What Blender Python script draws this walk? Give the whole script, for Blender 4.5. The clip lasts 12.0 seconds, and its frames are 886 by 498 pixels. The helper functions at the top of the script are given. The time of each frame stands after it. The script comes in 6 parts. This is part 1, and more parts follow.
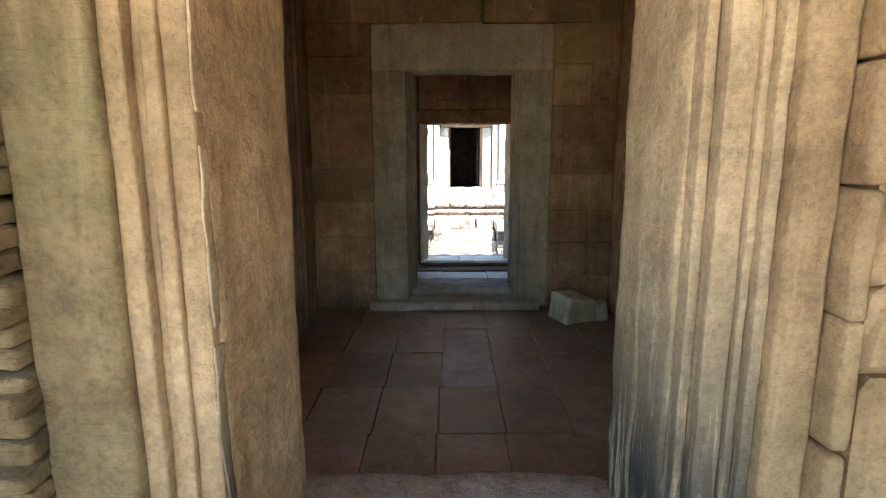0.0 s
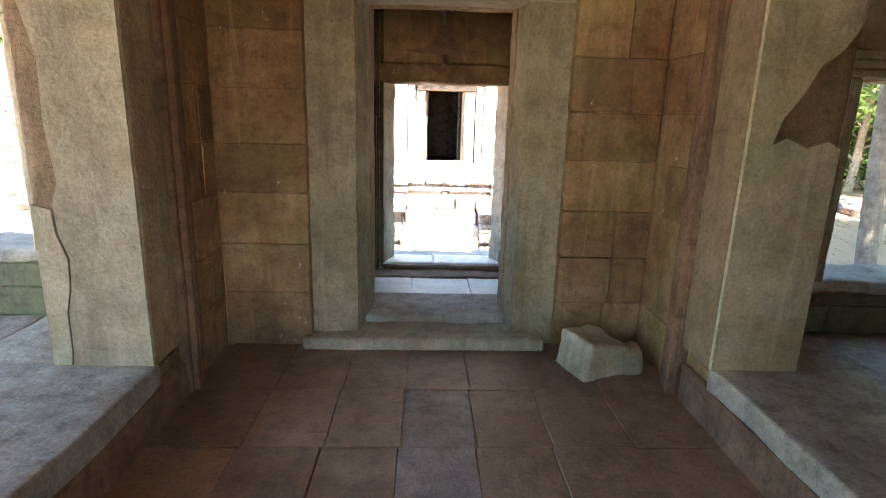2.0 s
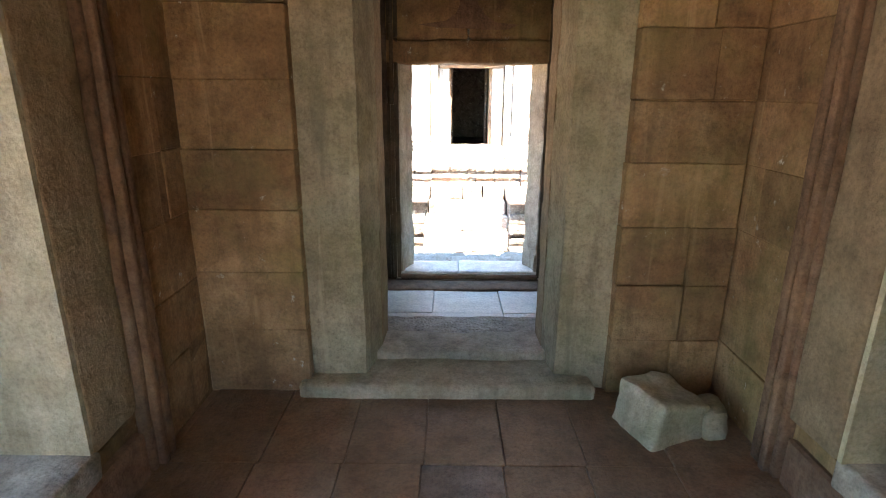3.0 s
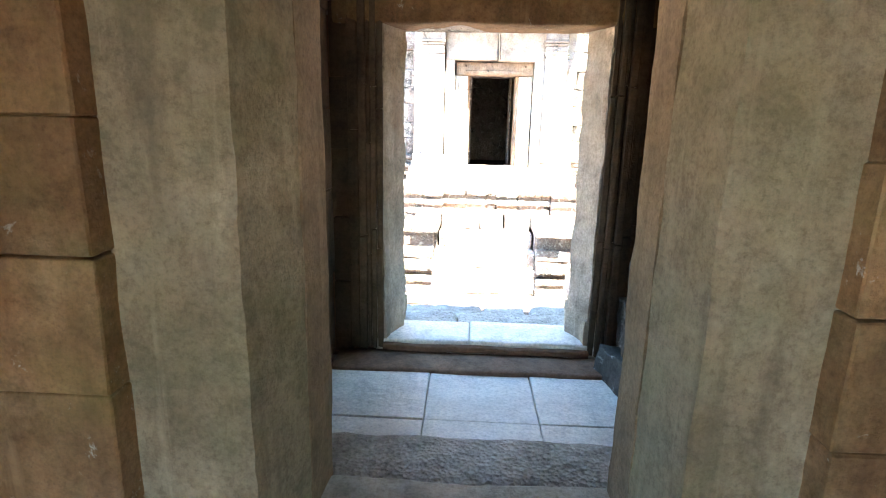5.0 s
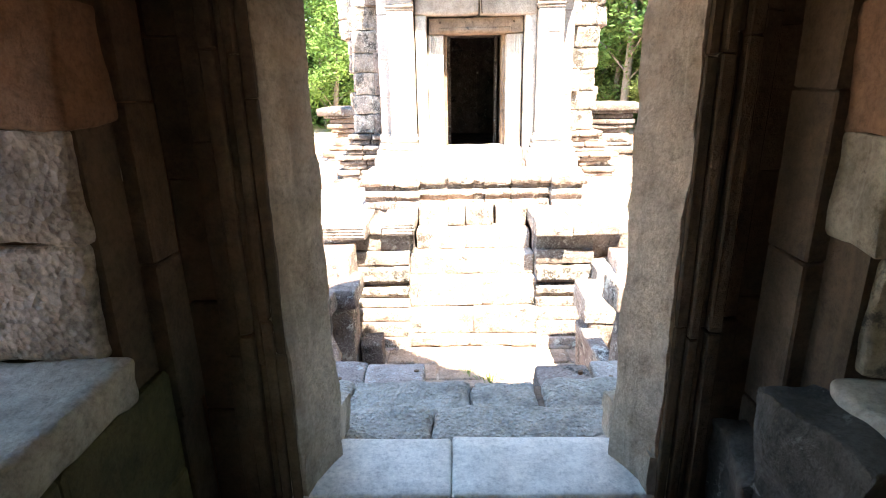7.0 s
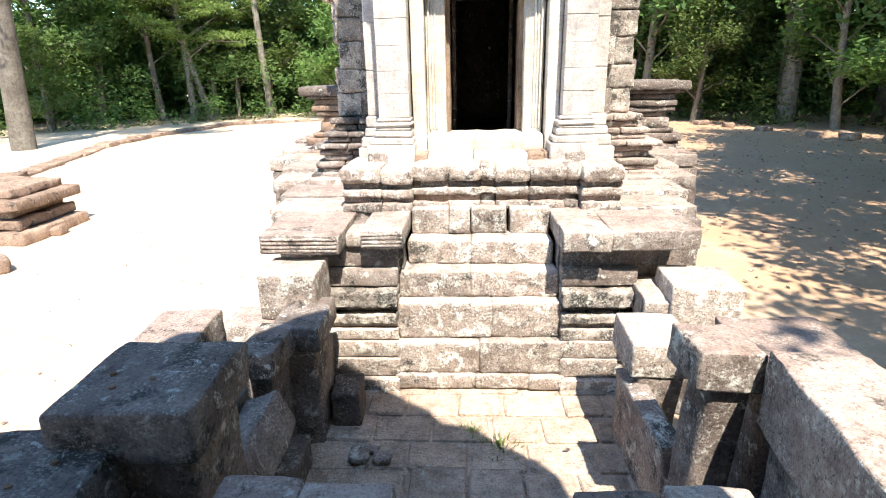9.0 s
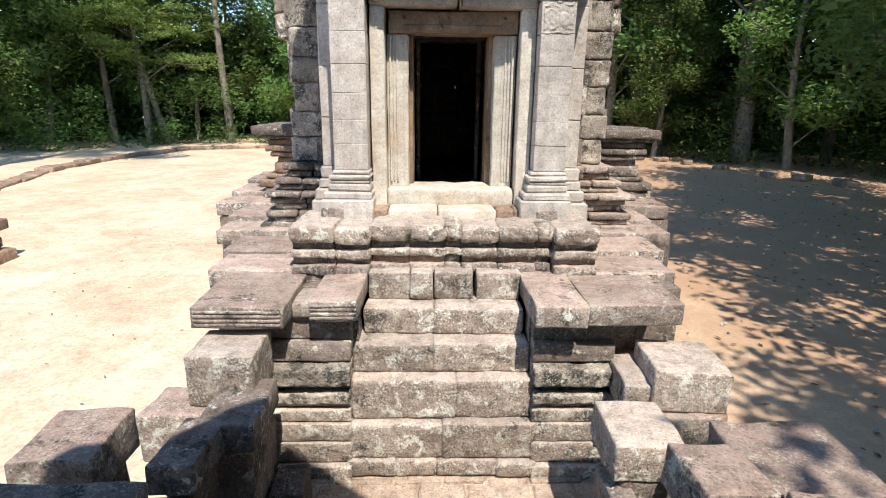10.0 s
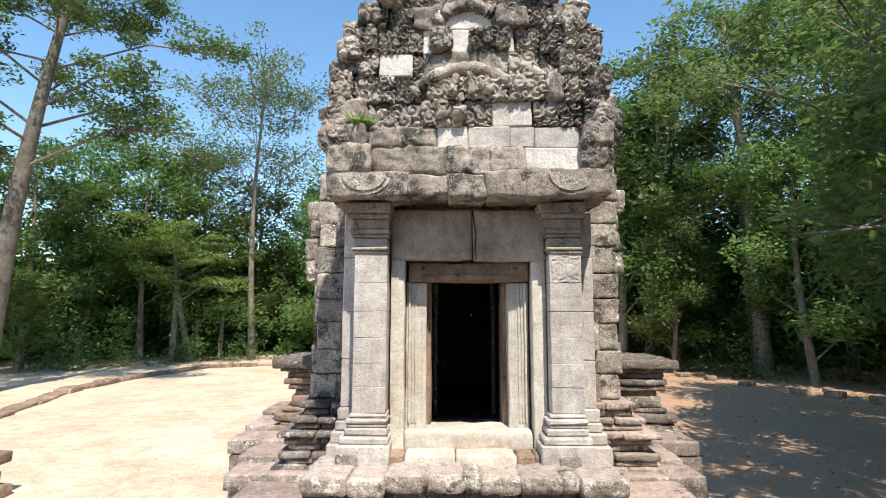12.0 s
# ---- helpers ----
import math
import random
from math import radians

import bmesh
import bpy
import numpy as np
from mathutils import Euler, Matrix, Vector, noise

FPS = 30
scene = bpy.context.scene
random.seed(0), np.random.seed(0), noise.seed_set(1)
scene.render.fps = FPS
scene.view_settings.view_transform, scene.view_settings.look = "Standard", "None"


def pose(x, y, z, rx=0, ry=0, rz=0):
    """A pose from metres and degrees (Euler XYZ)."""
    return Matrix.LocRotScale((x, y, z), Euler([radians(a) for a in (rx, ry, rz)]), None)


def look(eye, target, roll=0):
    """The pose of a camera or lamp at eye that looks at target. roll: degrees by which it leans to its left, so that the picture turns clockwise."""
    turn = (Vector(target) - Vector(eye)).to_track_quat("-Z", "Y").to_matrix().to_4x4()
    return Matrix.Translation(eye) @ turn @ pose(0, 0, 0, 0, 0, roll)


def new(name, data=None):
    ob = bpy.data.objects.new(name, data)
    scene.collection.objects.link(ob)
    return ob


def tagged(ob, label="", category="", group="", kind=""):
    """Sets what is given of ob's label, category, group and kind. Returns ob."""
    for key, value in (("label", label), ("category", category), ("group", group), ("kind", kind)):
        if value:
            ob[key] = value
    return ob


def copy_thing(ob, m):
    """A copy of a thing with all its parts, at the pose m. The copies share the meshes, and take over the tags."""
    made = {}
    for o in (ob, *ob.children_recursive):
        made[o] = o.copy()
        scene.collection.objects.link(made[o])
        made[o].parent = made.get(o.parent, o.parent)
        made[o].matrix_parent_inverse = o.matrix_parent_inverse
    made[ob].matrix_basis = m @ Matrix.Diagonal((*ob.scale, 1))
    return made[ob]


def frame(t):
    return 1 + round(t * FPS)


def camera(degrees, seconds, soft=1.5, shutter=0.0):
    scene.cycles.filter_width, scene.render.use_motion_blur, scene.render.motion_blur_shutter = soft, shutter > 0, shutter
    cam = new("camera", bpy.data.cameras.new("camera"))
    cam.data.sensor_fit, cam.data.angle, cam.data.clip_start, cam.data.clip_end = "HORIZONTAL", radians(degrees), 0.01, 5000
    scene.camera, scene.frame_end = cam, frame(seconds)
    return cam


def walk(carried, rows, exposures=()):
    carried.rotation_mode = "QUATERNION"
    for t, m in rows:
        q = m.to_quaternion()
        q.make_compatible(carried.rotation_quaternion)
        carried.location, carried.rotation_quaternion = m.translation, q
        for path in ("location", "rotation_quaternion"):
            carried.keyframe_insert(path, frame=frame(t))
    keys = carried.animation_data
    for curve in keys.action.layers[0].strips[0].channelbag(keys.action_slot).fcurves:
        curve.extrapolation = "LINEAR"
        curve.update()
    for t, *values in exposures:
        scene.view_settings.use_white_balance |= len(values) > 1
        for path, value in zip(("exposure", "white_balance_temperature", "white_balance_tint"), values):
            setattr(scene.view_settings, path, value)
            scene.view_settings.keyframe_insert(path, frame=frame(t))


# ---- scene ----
cam = camera(79.1, 12.0, soft=1.0)
PATH = [
    (0, (0.027, -0.643, 1.389), (0.024, 1.324, 1.03), -0.1),
    (0.5, (0.047, -0.35, 1.367), (0.082, 1.604, 0.942), -0.4),
    (1, (0.1, 0.024, 1.341), (0.108, 1.981, 0.928), -0.7),
    (1.5, (0.116, 0.44, 1.338), (0.157, 2.407, 0.983), 0.7),
    (2, (0.096, 0.83, 1.417), (0.178, 2.771, 0.94), 1.6),
    (2.5, (0.132, 1.204, 1.493), (0.156, 3.137, 0.981), 0.8),
    (3, (0.126, 1.534, 1.501), (0.108, 3.453, 0.938), 0.3),
    (3.2, (0.115, 1.68, 1.484), (0.109, 3.595, 0.909), -0.8),
    (4.8, (0.135, 2.831, 1.24), (0.107, 4.778, 0.786), 0.5),
    (5, (0.18, 2.98, 1.25), (0.095, 4.924, 0.785), 1.3),
    (5.5, (0.224, 3.345, 1.3), (0.124, 5.278, 0.797), 1.4),
    (6, (0.186, 3.689, 1.304), (0.177, 5.618, 0.776), -1.2),
    (6.5, (0.252, 4.019, 1.291), (0.232, 5.934, 0.712), -1.9),
    (7, (0.239, 4.32, 1.323), (0.193, 6.232, 0.741), -1.1),
    (8.8, (0.309, 5.409, 1.169), (0.191, 7.301, 0.532), -1.8),
    (9, (0.324, 5.604, 1.181), (0.233, 7.5, 0.553), -1.1),
    (9.5, (0.345, 5.948, 1.284), (0.308, 7.855, 0.683), 0.5),
    (10, (0.335, 6.105, 1.365), (0.377, 8.031, 0.825), 0.7),
    (10.5, (0.362, 6.154, 1.458), (0.365, 8.119, 1.086), 0.6),
    (11, (0.36, 6.135, 1.528), (0.308, 8.129, 1.373), 0.2),
    (11.5, (0.357, 6.053, 1.566), (0.314, 8.051, 1.629), -0.0),
    (12, (0.33, 6.045, 1.622), (0.307, 8.032, 1.852), 0.1),
]
walk(cam, [(t, look(eye, target, roll)) for t, eye, target, roll in PATH],
     exposures=[(0, 2.55, 6500, 10), (0.5, 2.85, 6500, 10), (1.0, 2.8, 6500, 10), (1.5, 3.55, 6600, 10), (2.5, 3.82, 6900, 13), (3.2, 3.8, 6800, 12), (4.8, 4.08, 6500, 10), (5.5, 4.1, 6600, 11), (6.0, 3.85, 6900, 14), (6.5, 3.66, 7100, 16), (7.0, 3.05, 7300, 16), (8.0, 2.35, 6800, 13), (8.8, 1.55, 6500, 10), (9.2, 1.08, 6500, 10), (9.5, 0.6, 6500, 10), (10.5, 0.48, 6500, 10), (12, 0.52, 6500, 10)])

# ---- world, sun and sky ----
SUN_WAY = Vector((-0.17, 0.61, -1.0)).normalized()
world = bpy.data.worlds.new("sky")
scene.world = world
world.use_nodes = True
wn = world.node_tree.nodes
sky = wn.new("ShaderNodeTexSky")
sky.sky_type = "NISHITA"
sky.sun_disc = False
sky.sun_elevation = math.asin(-SUN_WAY.z)
sky.sun_rotation = math.atan2(-SUN_WAY.x, -SUN_WAY.y)
sky.air_density, sky.dust_density, sky.ozone_density = 1.0, 0.2, 1.4
wn["Background"].inputs["Strength"].default_value = 0.18
tone = wn.new("ShaderNodeHueSaturation")
tone.inputs["Hue"].default_value, tone.inputs["Saturation"].default_value = 0.494, 1.12
world.node_tree.links.new(sky.outputs[0], tone.inputs["Color"])
world.node_tree.links.new(tone.outputs[0], wn["Background"].inputs["Color"])

sun_data = bpy.data.lights.new("sun", "SUN")
sun_data.energy, sun_data.angle, sun_data.color = 5.0, radians(0.53), (1.0, 0.92, 0.8)
sun = new("sun", sun_data)
sun.matrix_world = look((20, -20, 40), Vector((20, -20, 40)) + SUN_WAY)

# ---- materials ----
def ramp_node(nt, fac, stops):
    r = nt.nodes.new("ShaderNodeValToRGB")
    e = r.color_ramp.elements
    e[0].position, e[0].color = stops[0][0], (*stops[0][1], 1)
    e[1].position, e[1].color = stops[-1][0], (*stops[-1][1], 1)
    for p, c in stops[1:-1]:
        n = e.new(p)
        n.color = (*c, 1)
    nt.links.new(fac, r.inputs[0])
    return r.outputs[0]


def noise_node(nt, scale, detail=4.0, rough=0.6, stretch=None, distort=0.0):
    g = nt.nodes.new("ShaderNodeNewGeometry")
    out = g.outputs["Position"]
    if stretch:
        mp = nt.nodes.new("ShaderNodeMapping")
        mp.inputs["Scale"].default_value = stretch
        nt.links.new(out, mp.inputs[0])
        out = mp.outputs[0]
    n = nt.nodes.new("ShaderNodeTexNoise")
    n.inputs["Scale"].default_value = scale
    n.inputs["Detail"].default_value = detail
    n.inputs["Roughness"].default_value = rough
    n.inputs["Distortion"].default_value = distort
    nt.links.new(out, n.inputs["Vector"])
    return n.outputs[0]


def mix_node(nt, fac, a, b, mode="MIX"):
    m = nt.nodes.new("ShaderNodeMix")
    m.data_type, m.blend_type = "RGBA", mode
    if isinstance(fac, (int, float)):
        m.inputs[0].default_value = fac
    else:
        nt.links.new(fac, m.inputs[0])
    for socket, value in ((m.inputs[6], a), (m.inputs[7], b)):
        if isinstance(value, tuple):
            socket.default_value = (*value, 1)
        else:
            nt.links.new(value, socket)
    return m.outputs[2]


def cut_node(nt, value, lo, hi, top=1.0):
    m = nt.nodes.new("ShaderNodeMapRange")
    m.inputs[1].default_value, m.inputs[2].default_value = lo, hi
    m.inputs[3].default_value, m.inputs[4].default_value = 0.0, top
    nt.links.new(value, m.inputs[0])
    return m.outputs[0]


def stone(name, dark, mid, light, lichen=0.0, crust=0.0, green=0.0, streak=0.0, rough=0.92, bump=0.5, scale=1.0,
          pits=0.0, vary=0.18, rust=0.0, mottle=0.6, damp=None, speck=0.0, litter=False, tool=0.0, fleck=0.0, lichen_col=(0.62, 0.61, 0.54), crust_col=(0.045, 0.042, 0.038)):
    """Weathered stone: grain, blotches, stains, lichen spots and black crust, in metres of the place."""
    m = bpy.data.materials.new(name)
    m.use_nodes = True
    nt = m.node_tree
    bsdf = nt.nodes["Principled BSDF"]
    col = ramp_node(nt, noise_node(nt, 1.7 * scale, 7, 0.68), [(0.30, dark), (0.52, mid), (0.72, light)])
    grain = ramp_node(nt, noise_node(nt, 62 * scale, 6, 0.75), [(0.3, (0.58, 0.57, 0.56)), (0.5, (1.0, 1.0, 1.0)), (0.7, (1.25, 1.25, 1.24))])
    col = mix_node(nt, 0.8, col, grain, "MULTIPLY")
    blotch = ramp_node(nt, noise_node(nt, 9.5 * scale, 6, 0.72), [(0.36, (0.5, 0.49, 0.48)), (0.5, (1.0, 1.0, 1.0)), (0.64, (1.3, 1.29, 1.27))])
    col = mix_node(nt, mottle, col, blotch, "MULTIPLY")
    if speck:
        f = cut_node(nt, noise_node(nt, 46 * scale, 4, 0.65), 0.56, 0.66, speck)
        col = mix_node(nt, f, col, tuple(c * 0.22 for c in dark))
    if streak:
        s = noise_node(nt, 1.0, 5, 0.6, (9, 9, 0.7))
        col = mix_node(nt, cut_node(nt, s, 0.52, 0.72, streak), col, tuple(c * 0.42 for c in mid))
        s2 = noise_node(nt, 1.0, 4, 0.6, (13, 13, 0.9), 0.5)
        col = mix_node(nt, cut_node(nt, s2, 0.6, 0.75, streak * 0.7), col, tuple(min(1, c * 1.35) for c in light))
    if rust:
        col = mix_node(nt, cut_node(nt, noise_node(nt, 2.3, 5, 0.65), 0.5, 0.68, rust), col, (0.36, 0.2, 0.1))
    if green:
        col = mix_node(nt, cut_node(nt, noise_node(nt, 1.1, 6, 0.7), 0.46, 0.66, green), col, (0.2, 0.24, 0.075))
    if crust:
        f = cut_node(nt, noise_node(nt, 3.6 * scale, 10, 0.74), 0.605 - 0.2 * crust, 0.665 - 0.2 * crust, 0.88)
        col = mix_node(nt, f, col, crust_col)
    if litter:
        g = nt.nodes.new("ShaderNodeNewGeometry")
        xyz = nt.nodes.new("ShaderNodeSeparateXYZ")
        nt.links.new(g.outputs["Position"], xyz.inputs[0])
        add = nt.nodes.new("ShaderNodeMath")
        add.operation = "MULTIPLY_ADD"
        add.inputs[1].default_value = 9.0
        nt.links.new(noise_node(nt, 0.45, 5, 0.6), add.inputs[0])
        nt.links.new(xyz.outputs["X"], add.inputs[2])
        # browner eastwards: leaf litter, and the shade on that ground put into colour
        col = mix_node(nt, cut_node(nt, add.outputs[0], 5.6, 9.5, 0.9), col, (0.4, 0.25, 0.155))
        col = mix_node(nt, cut_node(nt, noise_node(nt, 2.2, 6, 0.7), 0.58, 0.7, 0.5), col, (0.36, 0.27, 0.17))
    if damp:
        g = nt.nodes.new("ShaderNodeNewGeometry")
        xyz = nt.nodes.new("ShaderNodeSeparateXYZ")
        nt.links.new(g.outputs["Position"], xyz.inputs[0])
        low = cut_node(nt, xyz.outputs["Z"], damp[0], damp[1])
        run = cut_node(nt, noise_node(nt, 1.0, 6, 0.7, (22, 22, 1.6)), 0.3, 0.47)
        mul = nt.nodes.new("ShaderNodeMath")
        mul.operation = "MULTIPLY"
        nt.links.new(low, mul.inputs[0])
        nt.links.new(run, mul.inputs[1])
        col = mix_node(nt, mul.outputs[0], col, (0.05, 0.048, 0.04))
    if lichen:
        f = cut_node(nt, noise_node(nt, 10 * scale, 10, 0.76, None, 0.3), 0.63 - 0.17 * lichen, 0.67 - 0.15 * lichen, 0.85)
        g = cut_node(nt, noise_node(nt, 2.6 * scale, 4, 0.6), 0.36, 0.56)
        mul = nt.nodes.new("ShaderNodeMath")
        mul.operation = "MULTIPLY"
        nt.links.new(f, mul.inputs[0])
        nt.links.new(g, mul.inputs[1])
        col = mix_node(nt, mul.outputs[0], col, lichen_col)
    if fleck:
        f = cut_node(nt, noise_node(nt, 64 * scale, 5, 0.75), 0.53, 0.59, fleck)
        g = cut_node(nt, noise_node(nt, 5.5 * scale, 5, 0.65), 0.4, 0.6)
        mul = nt.nodes.new("ShaderNodeMath")
        mul.operation = "MULTIPLY"
        nt.links.new(f, mul.inputs[0])
        nt.links.new(g, mul.inputs[1])
        col = mix_node(nt, mul.outputs[0], col, lichen_col)
        pit = cut_node(nt, noise_node(nt, 72 * scale, 5, 0.7), 0.57, 0.62, fleck)
        col = mix_node(nt, pit, col, tuple(c * 0.25 for c in dark))
    info = nt.nodes.new("ShaderNodeObjectInfo")
    hue = nt.nodes.new("ShaderNodeHueSaturation")
    mr = nt.nodes.new("ShaderNodeMapRange")
    mr.inputs[3].default_value, mr.inputs[4].default_value = 1 - vary, 1 + vary
    nt.links.new(info.outputs["Random"], mr.inputs[0])
    nt.links.new(mr.outputs[0], hue.inputs["Value"])
    nt.links.new(col, hue.inputs["Color"])
    nt.links.new(hue.outputs[0], bsdf.inputs["Base Color"])
    bsdf.inputs["Roughness"].default_value = rough
    bsdf.inputs["Specular IOR Level"].default_value = 0.25
    b1 = nt.nodes.new("ShaderNodeBump")
    b1.inputs["Strength"].default_value, b1.inputs["Distance"].default_value = bump, 0.02
    nt.links.new(noise_node(nt, 26 * scale, 8, 0.75), b1.inputs["Height"])
    b2 = nt.nodes.new("ShaderNodeBump")
    b2.inputs["Strength"].default_value, b2.inputs["Distance"].default_value = bump, 0.05
    nt.links.new(noise_node(nt, 5 * scale, 5, 0.6), b2.inputs["Height"])
    nt.links.new(b2.outputs[0], b1.inputs["Normal"])
    last = b1
    if tool:
        bt = nt.nodes.new("ShaderNodeBump")
        bt.inputs["Strength"].default_value, bt.inputs["Distance"].default_value = tool, 0.012
        nt.links.new(noise_node(nt, 1.0, 3, 0.6, (16, 16, 95), 0.6), bt.inputs["Height"])
        nt.links.new(b1.outputs[0], bt.inputs["Normal"])
        last = bt
    if pits:
        v = nt.nodes.new("ShaderNodeTexVoronoi")
        v.inputs["Scale"].default_value = 55
        g = nt.nodes.new("ShaderNodeNewGeometry")
        nt.links.new(g.outputs["Position"], v.inputs["Vector"])
        b3 = nt.nodes.new("ShaderNodeBump")
        b3.inputs["Strength"].default_value, b3.inputs["Distance"].default_value = pits, 0.015
        nt.links.new(v.outputs[0], b3.inputs["Height"])
        nt.links.new(b1.outputs[0], b3.inputs["Normal"])
        last = b3
    nt.links.new(last.outputs[0], bsdf.inputs["Normal"])
    return m


def leafy(name, a, b, trans=0.35):
    m = bpy.data.materials.new(name)
    m.use_nodes = True
    nt = m.node_tree
    bsdf = nt.nodes["Principled BSDF"]
    g = nt.nodes.new("ShaderNodeNewGeometry")
    info = nt.nodes.new("ShaderNodeObjectInfo")
    col = mix_node(nt, g.outputs["Random Per Island"], a, b)
    big = noise_node(nt, 0.5, 3, 0.6)
    col = mix_node(nt, cut_node(nt, big, 0.35, 0.7, 0.6), col, tuple(c * 0.75 for c in a))
    hue = nt.nodes.new("ShaderNodeHueSaturation")
    for k, lo, hi in (("Value", 0.75, 1.25), ("Hue", 0.48, 0.515)):
        mr = nt.nodes.new("ShaderNodeMapRange")
        mr.inputs[3].default_value, mr.inputs[4].default_value = lo, hi
        nt.links.new(info.outputs["Random"], mr.inputs[0])
        nt.links.new(mr.outputs[0], hue.inputs[k])
    nt.links.new(col, hue.inputs["Color"])
    nt.links.new(hue.outputs[0], bsdf.inputs["Base Color"])
    bsdf.inputs["Roughness"].default_value = 0.55
    bsdf.inputs["Specular IOR Level"].default_value = 0.3
    tr = nt.nodes.new("ShaderNodeBsdfTranslucent")
    nt.links.new(hue.outputs[0], tr.inputs[0])
    mx = nt.nodes.new("ShaderNodeMixShader")
    mx.inputs[0].default_value = trans
    nt.links.new(bsdf.outputs[0], mx.inputs[1])
    nt.links.new(tr.outputs[0], mx.inputs[2])
    nt.links.new(mx.outputs[0], nt.nodes["Material Output"].inputs[0])
    return m


M_BROWN = stone("red_brown_sandstone", (0.16, 0.085, 0.042), (0.28, 0.16, 0.08), (0.42, 0.275, 0.155), streak=0.65, green=0.3, vary=0.22, lichen=0.06, rust=0.25)
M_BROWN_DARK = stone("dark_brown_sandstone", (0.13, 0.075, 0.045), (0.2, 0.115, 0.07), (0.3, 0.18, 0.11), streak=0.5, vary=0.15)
M_PALE = stone("pale_jamb_sandstone", (0.36, 0.3, 0.2), (0.52, 0.445, 0.315), (0.64, 0.57, 0.43), streak=0.6, green=0.4, vary=0.04, bump=0.4, mottle=0.4, rust=0.15)
M_GREY = stone("grey_green_sandstone", (0.27, 0.22, 0.15), (0.4, 0.335, 0.235), (0.53, 0.46, 0.34), streak=0.6, green=0.22, vary=0.05, bump=0.4, mottle=0.35)
M_ENTRY = stone("ochre_jamb_sandstone", (0.3, 0.19, 0.095), (0.46, 0.31, 0.165), (0.6, 0.435, 0.255), streak=0.3, green=0.16, vary=0.06, bump=0.6, rust=0.25, mottle=0.5, tool=0.18)
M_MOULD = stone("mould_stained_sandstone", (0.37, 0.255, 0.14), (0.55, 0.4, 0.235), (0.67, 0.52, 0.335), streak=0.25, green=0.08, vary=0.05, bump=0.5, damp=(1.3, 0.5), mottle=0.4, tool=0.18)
M_FLOOR = stone("brown_paving_stone", (0.19, 0.115, 0.068), (0.29, 0.185, 0.115), (0.39, 0.265, 0.175), rough=0.42, vary=0.18, bump=0.35, mottle=0.5)
M_WORN = stone("worn_paving_stone", (0.21, 0.155, 0.125), (0.33, 0.255, 0.21), (0.46, 0.38, 0.32), rough=0.38, vary=0.1, bump=1.0)
M_SILL = stone("grey_sill_stone", (0.25, 0.215, 0.17), (0.38, 0.33, 0.265), (0.49, 0.435, 0.36), rough=0.8, vary=0.1, bump=0.5, speck=0.2)
M_PORCH = stone("smooth_pale_porch_paving", (0.56, 0.5, 0.43), (0.71, 0.65, 0.57), (0.8, 0.75, 0.67), rough=0.45, vary=0.06, bump=0.3, mottle=0.3)
M_JAMB = stone("flaked_pale_jamb_stone", (0.31, 0.24, 0.175), (0.48, 0.395, 0.305), (0.62, 0.54, 0.44), streak=0.6, rust=0.4, vary=0.05, bump=0.9, mottle=0.5, speck=0.15)
M_PASS = stone("brown_passage_stone", (0.19, 0.125, 0.075), (0.28, 0.195, 0.12), (0.38, 0.28, 0.18), streak=0.5, green=0.08, vary=0.08, bump=0.6, mottle=0.4, speck=0.12)
M_PITTED = stone("pitted_laterite", (0.3, 0.25, 0.21), (0.47, 0.41, 0.35), (0.6, 0.54, 0.48), rough=0.95, vary=0.1, bump=0.8, pits=0.9)
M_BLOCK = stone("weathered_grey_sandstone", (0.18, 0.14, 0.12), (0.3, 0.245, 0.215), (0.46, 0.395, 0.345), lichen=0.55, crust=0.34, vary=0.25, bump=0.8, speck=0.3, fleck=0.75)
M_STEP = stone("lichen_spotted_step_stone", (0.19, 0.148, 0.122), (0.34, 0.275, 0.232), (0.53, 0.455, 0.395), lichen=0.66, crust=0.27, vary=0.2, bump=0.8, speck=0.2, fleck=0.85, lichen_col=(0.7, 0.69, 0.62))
# dark crusted stone; in places the shaded version of M_BLOCK
M_DARKBLOCK = stone("crusted_and_shade_dark_sandstone", (0.12, 0.092, 0.08), (0.2, 0.16, 0.14), (0.3, 0.25, 0.22), lichen=0.42, crust=0.32, vary=0.2, bump=0.9, speck=0.3, fleck=0.5)
M_FRONT = stone("pale_grey_pilaster_stone", (0.36, 0.325, 0.3), (0.49, 0.45, 0.42), (0.6, 0.56, 0.52), streak=0.45, rust=0.12, lichen=0.12, vary=0.045, bump=0.4, mottle=0.45, fleck=0.3)
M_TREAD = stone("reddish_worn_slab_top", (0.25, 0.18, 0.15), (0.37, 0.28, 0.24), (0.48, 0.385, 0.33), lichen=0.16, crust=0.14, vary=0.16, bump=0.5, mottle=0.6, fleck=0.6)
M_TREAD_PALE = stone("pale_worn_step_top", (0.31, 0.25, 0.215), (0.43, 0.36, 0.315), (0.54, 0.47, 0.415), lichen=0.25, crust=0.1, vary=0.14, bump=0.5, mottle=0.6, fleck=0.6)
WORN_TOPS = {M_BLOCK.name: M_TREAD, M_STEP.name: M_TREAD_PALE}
M_GABLE = stone("worn_brown_grey_gable_stone", (0.17, 0.135, 0.115), (0.33, 0.275, 0.235), (0.58, 0.52, 0.455), lichen=0.28, crust=0.46, vary=0.3, bump=0.7, mottle=0.7, fleck=0.7)
# brown stone with the dimness of the porch walls put into its colour
M_SHADEDARK = stone("shade_darkened_brown_sandstone", (0.055, 0.038, 0.026), (0.1, 0.068, 0.045), (0.17, 0.115, 0.075), streak=0.4, green=0.06, vary=0.15, bump=0.5)
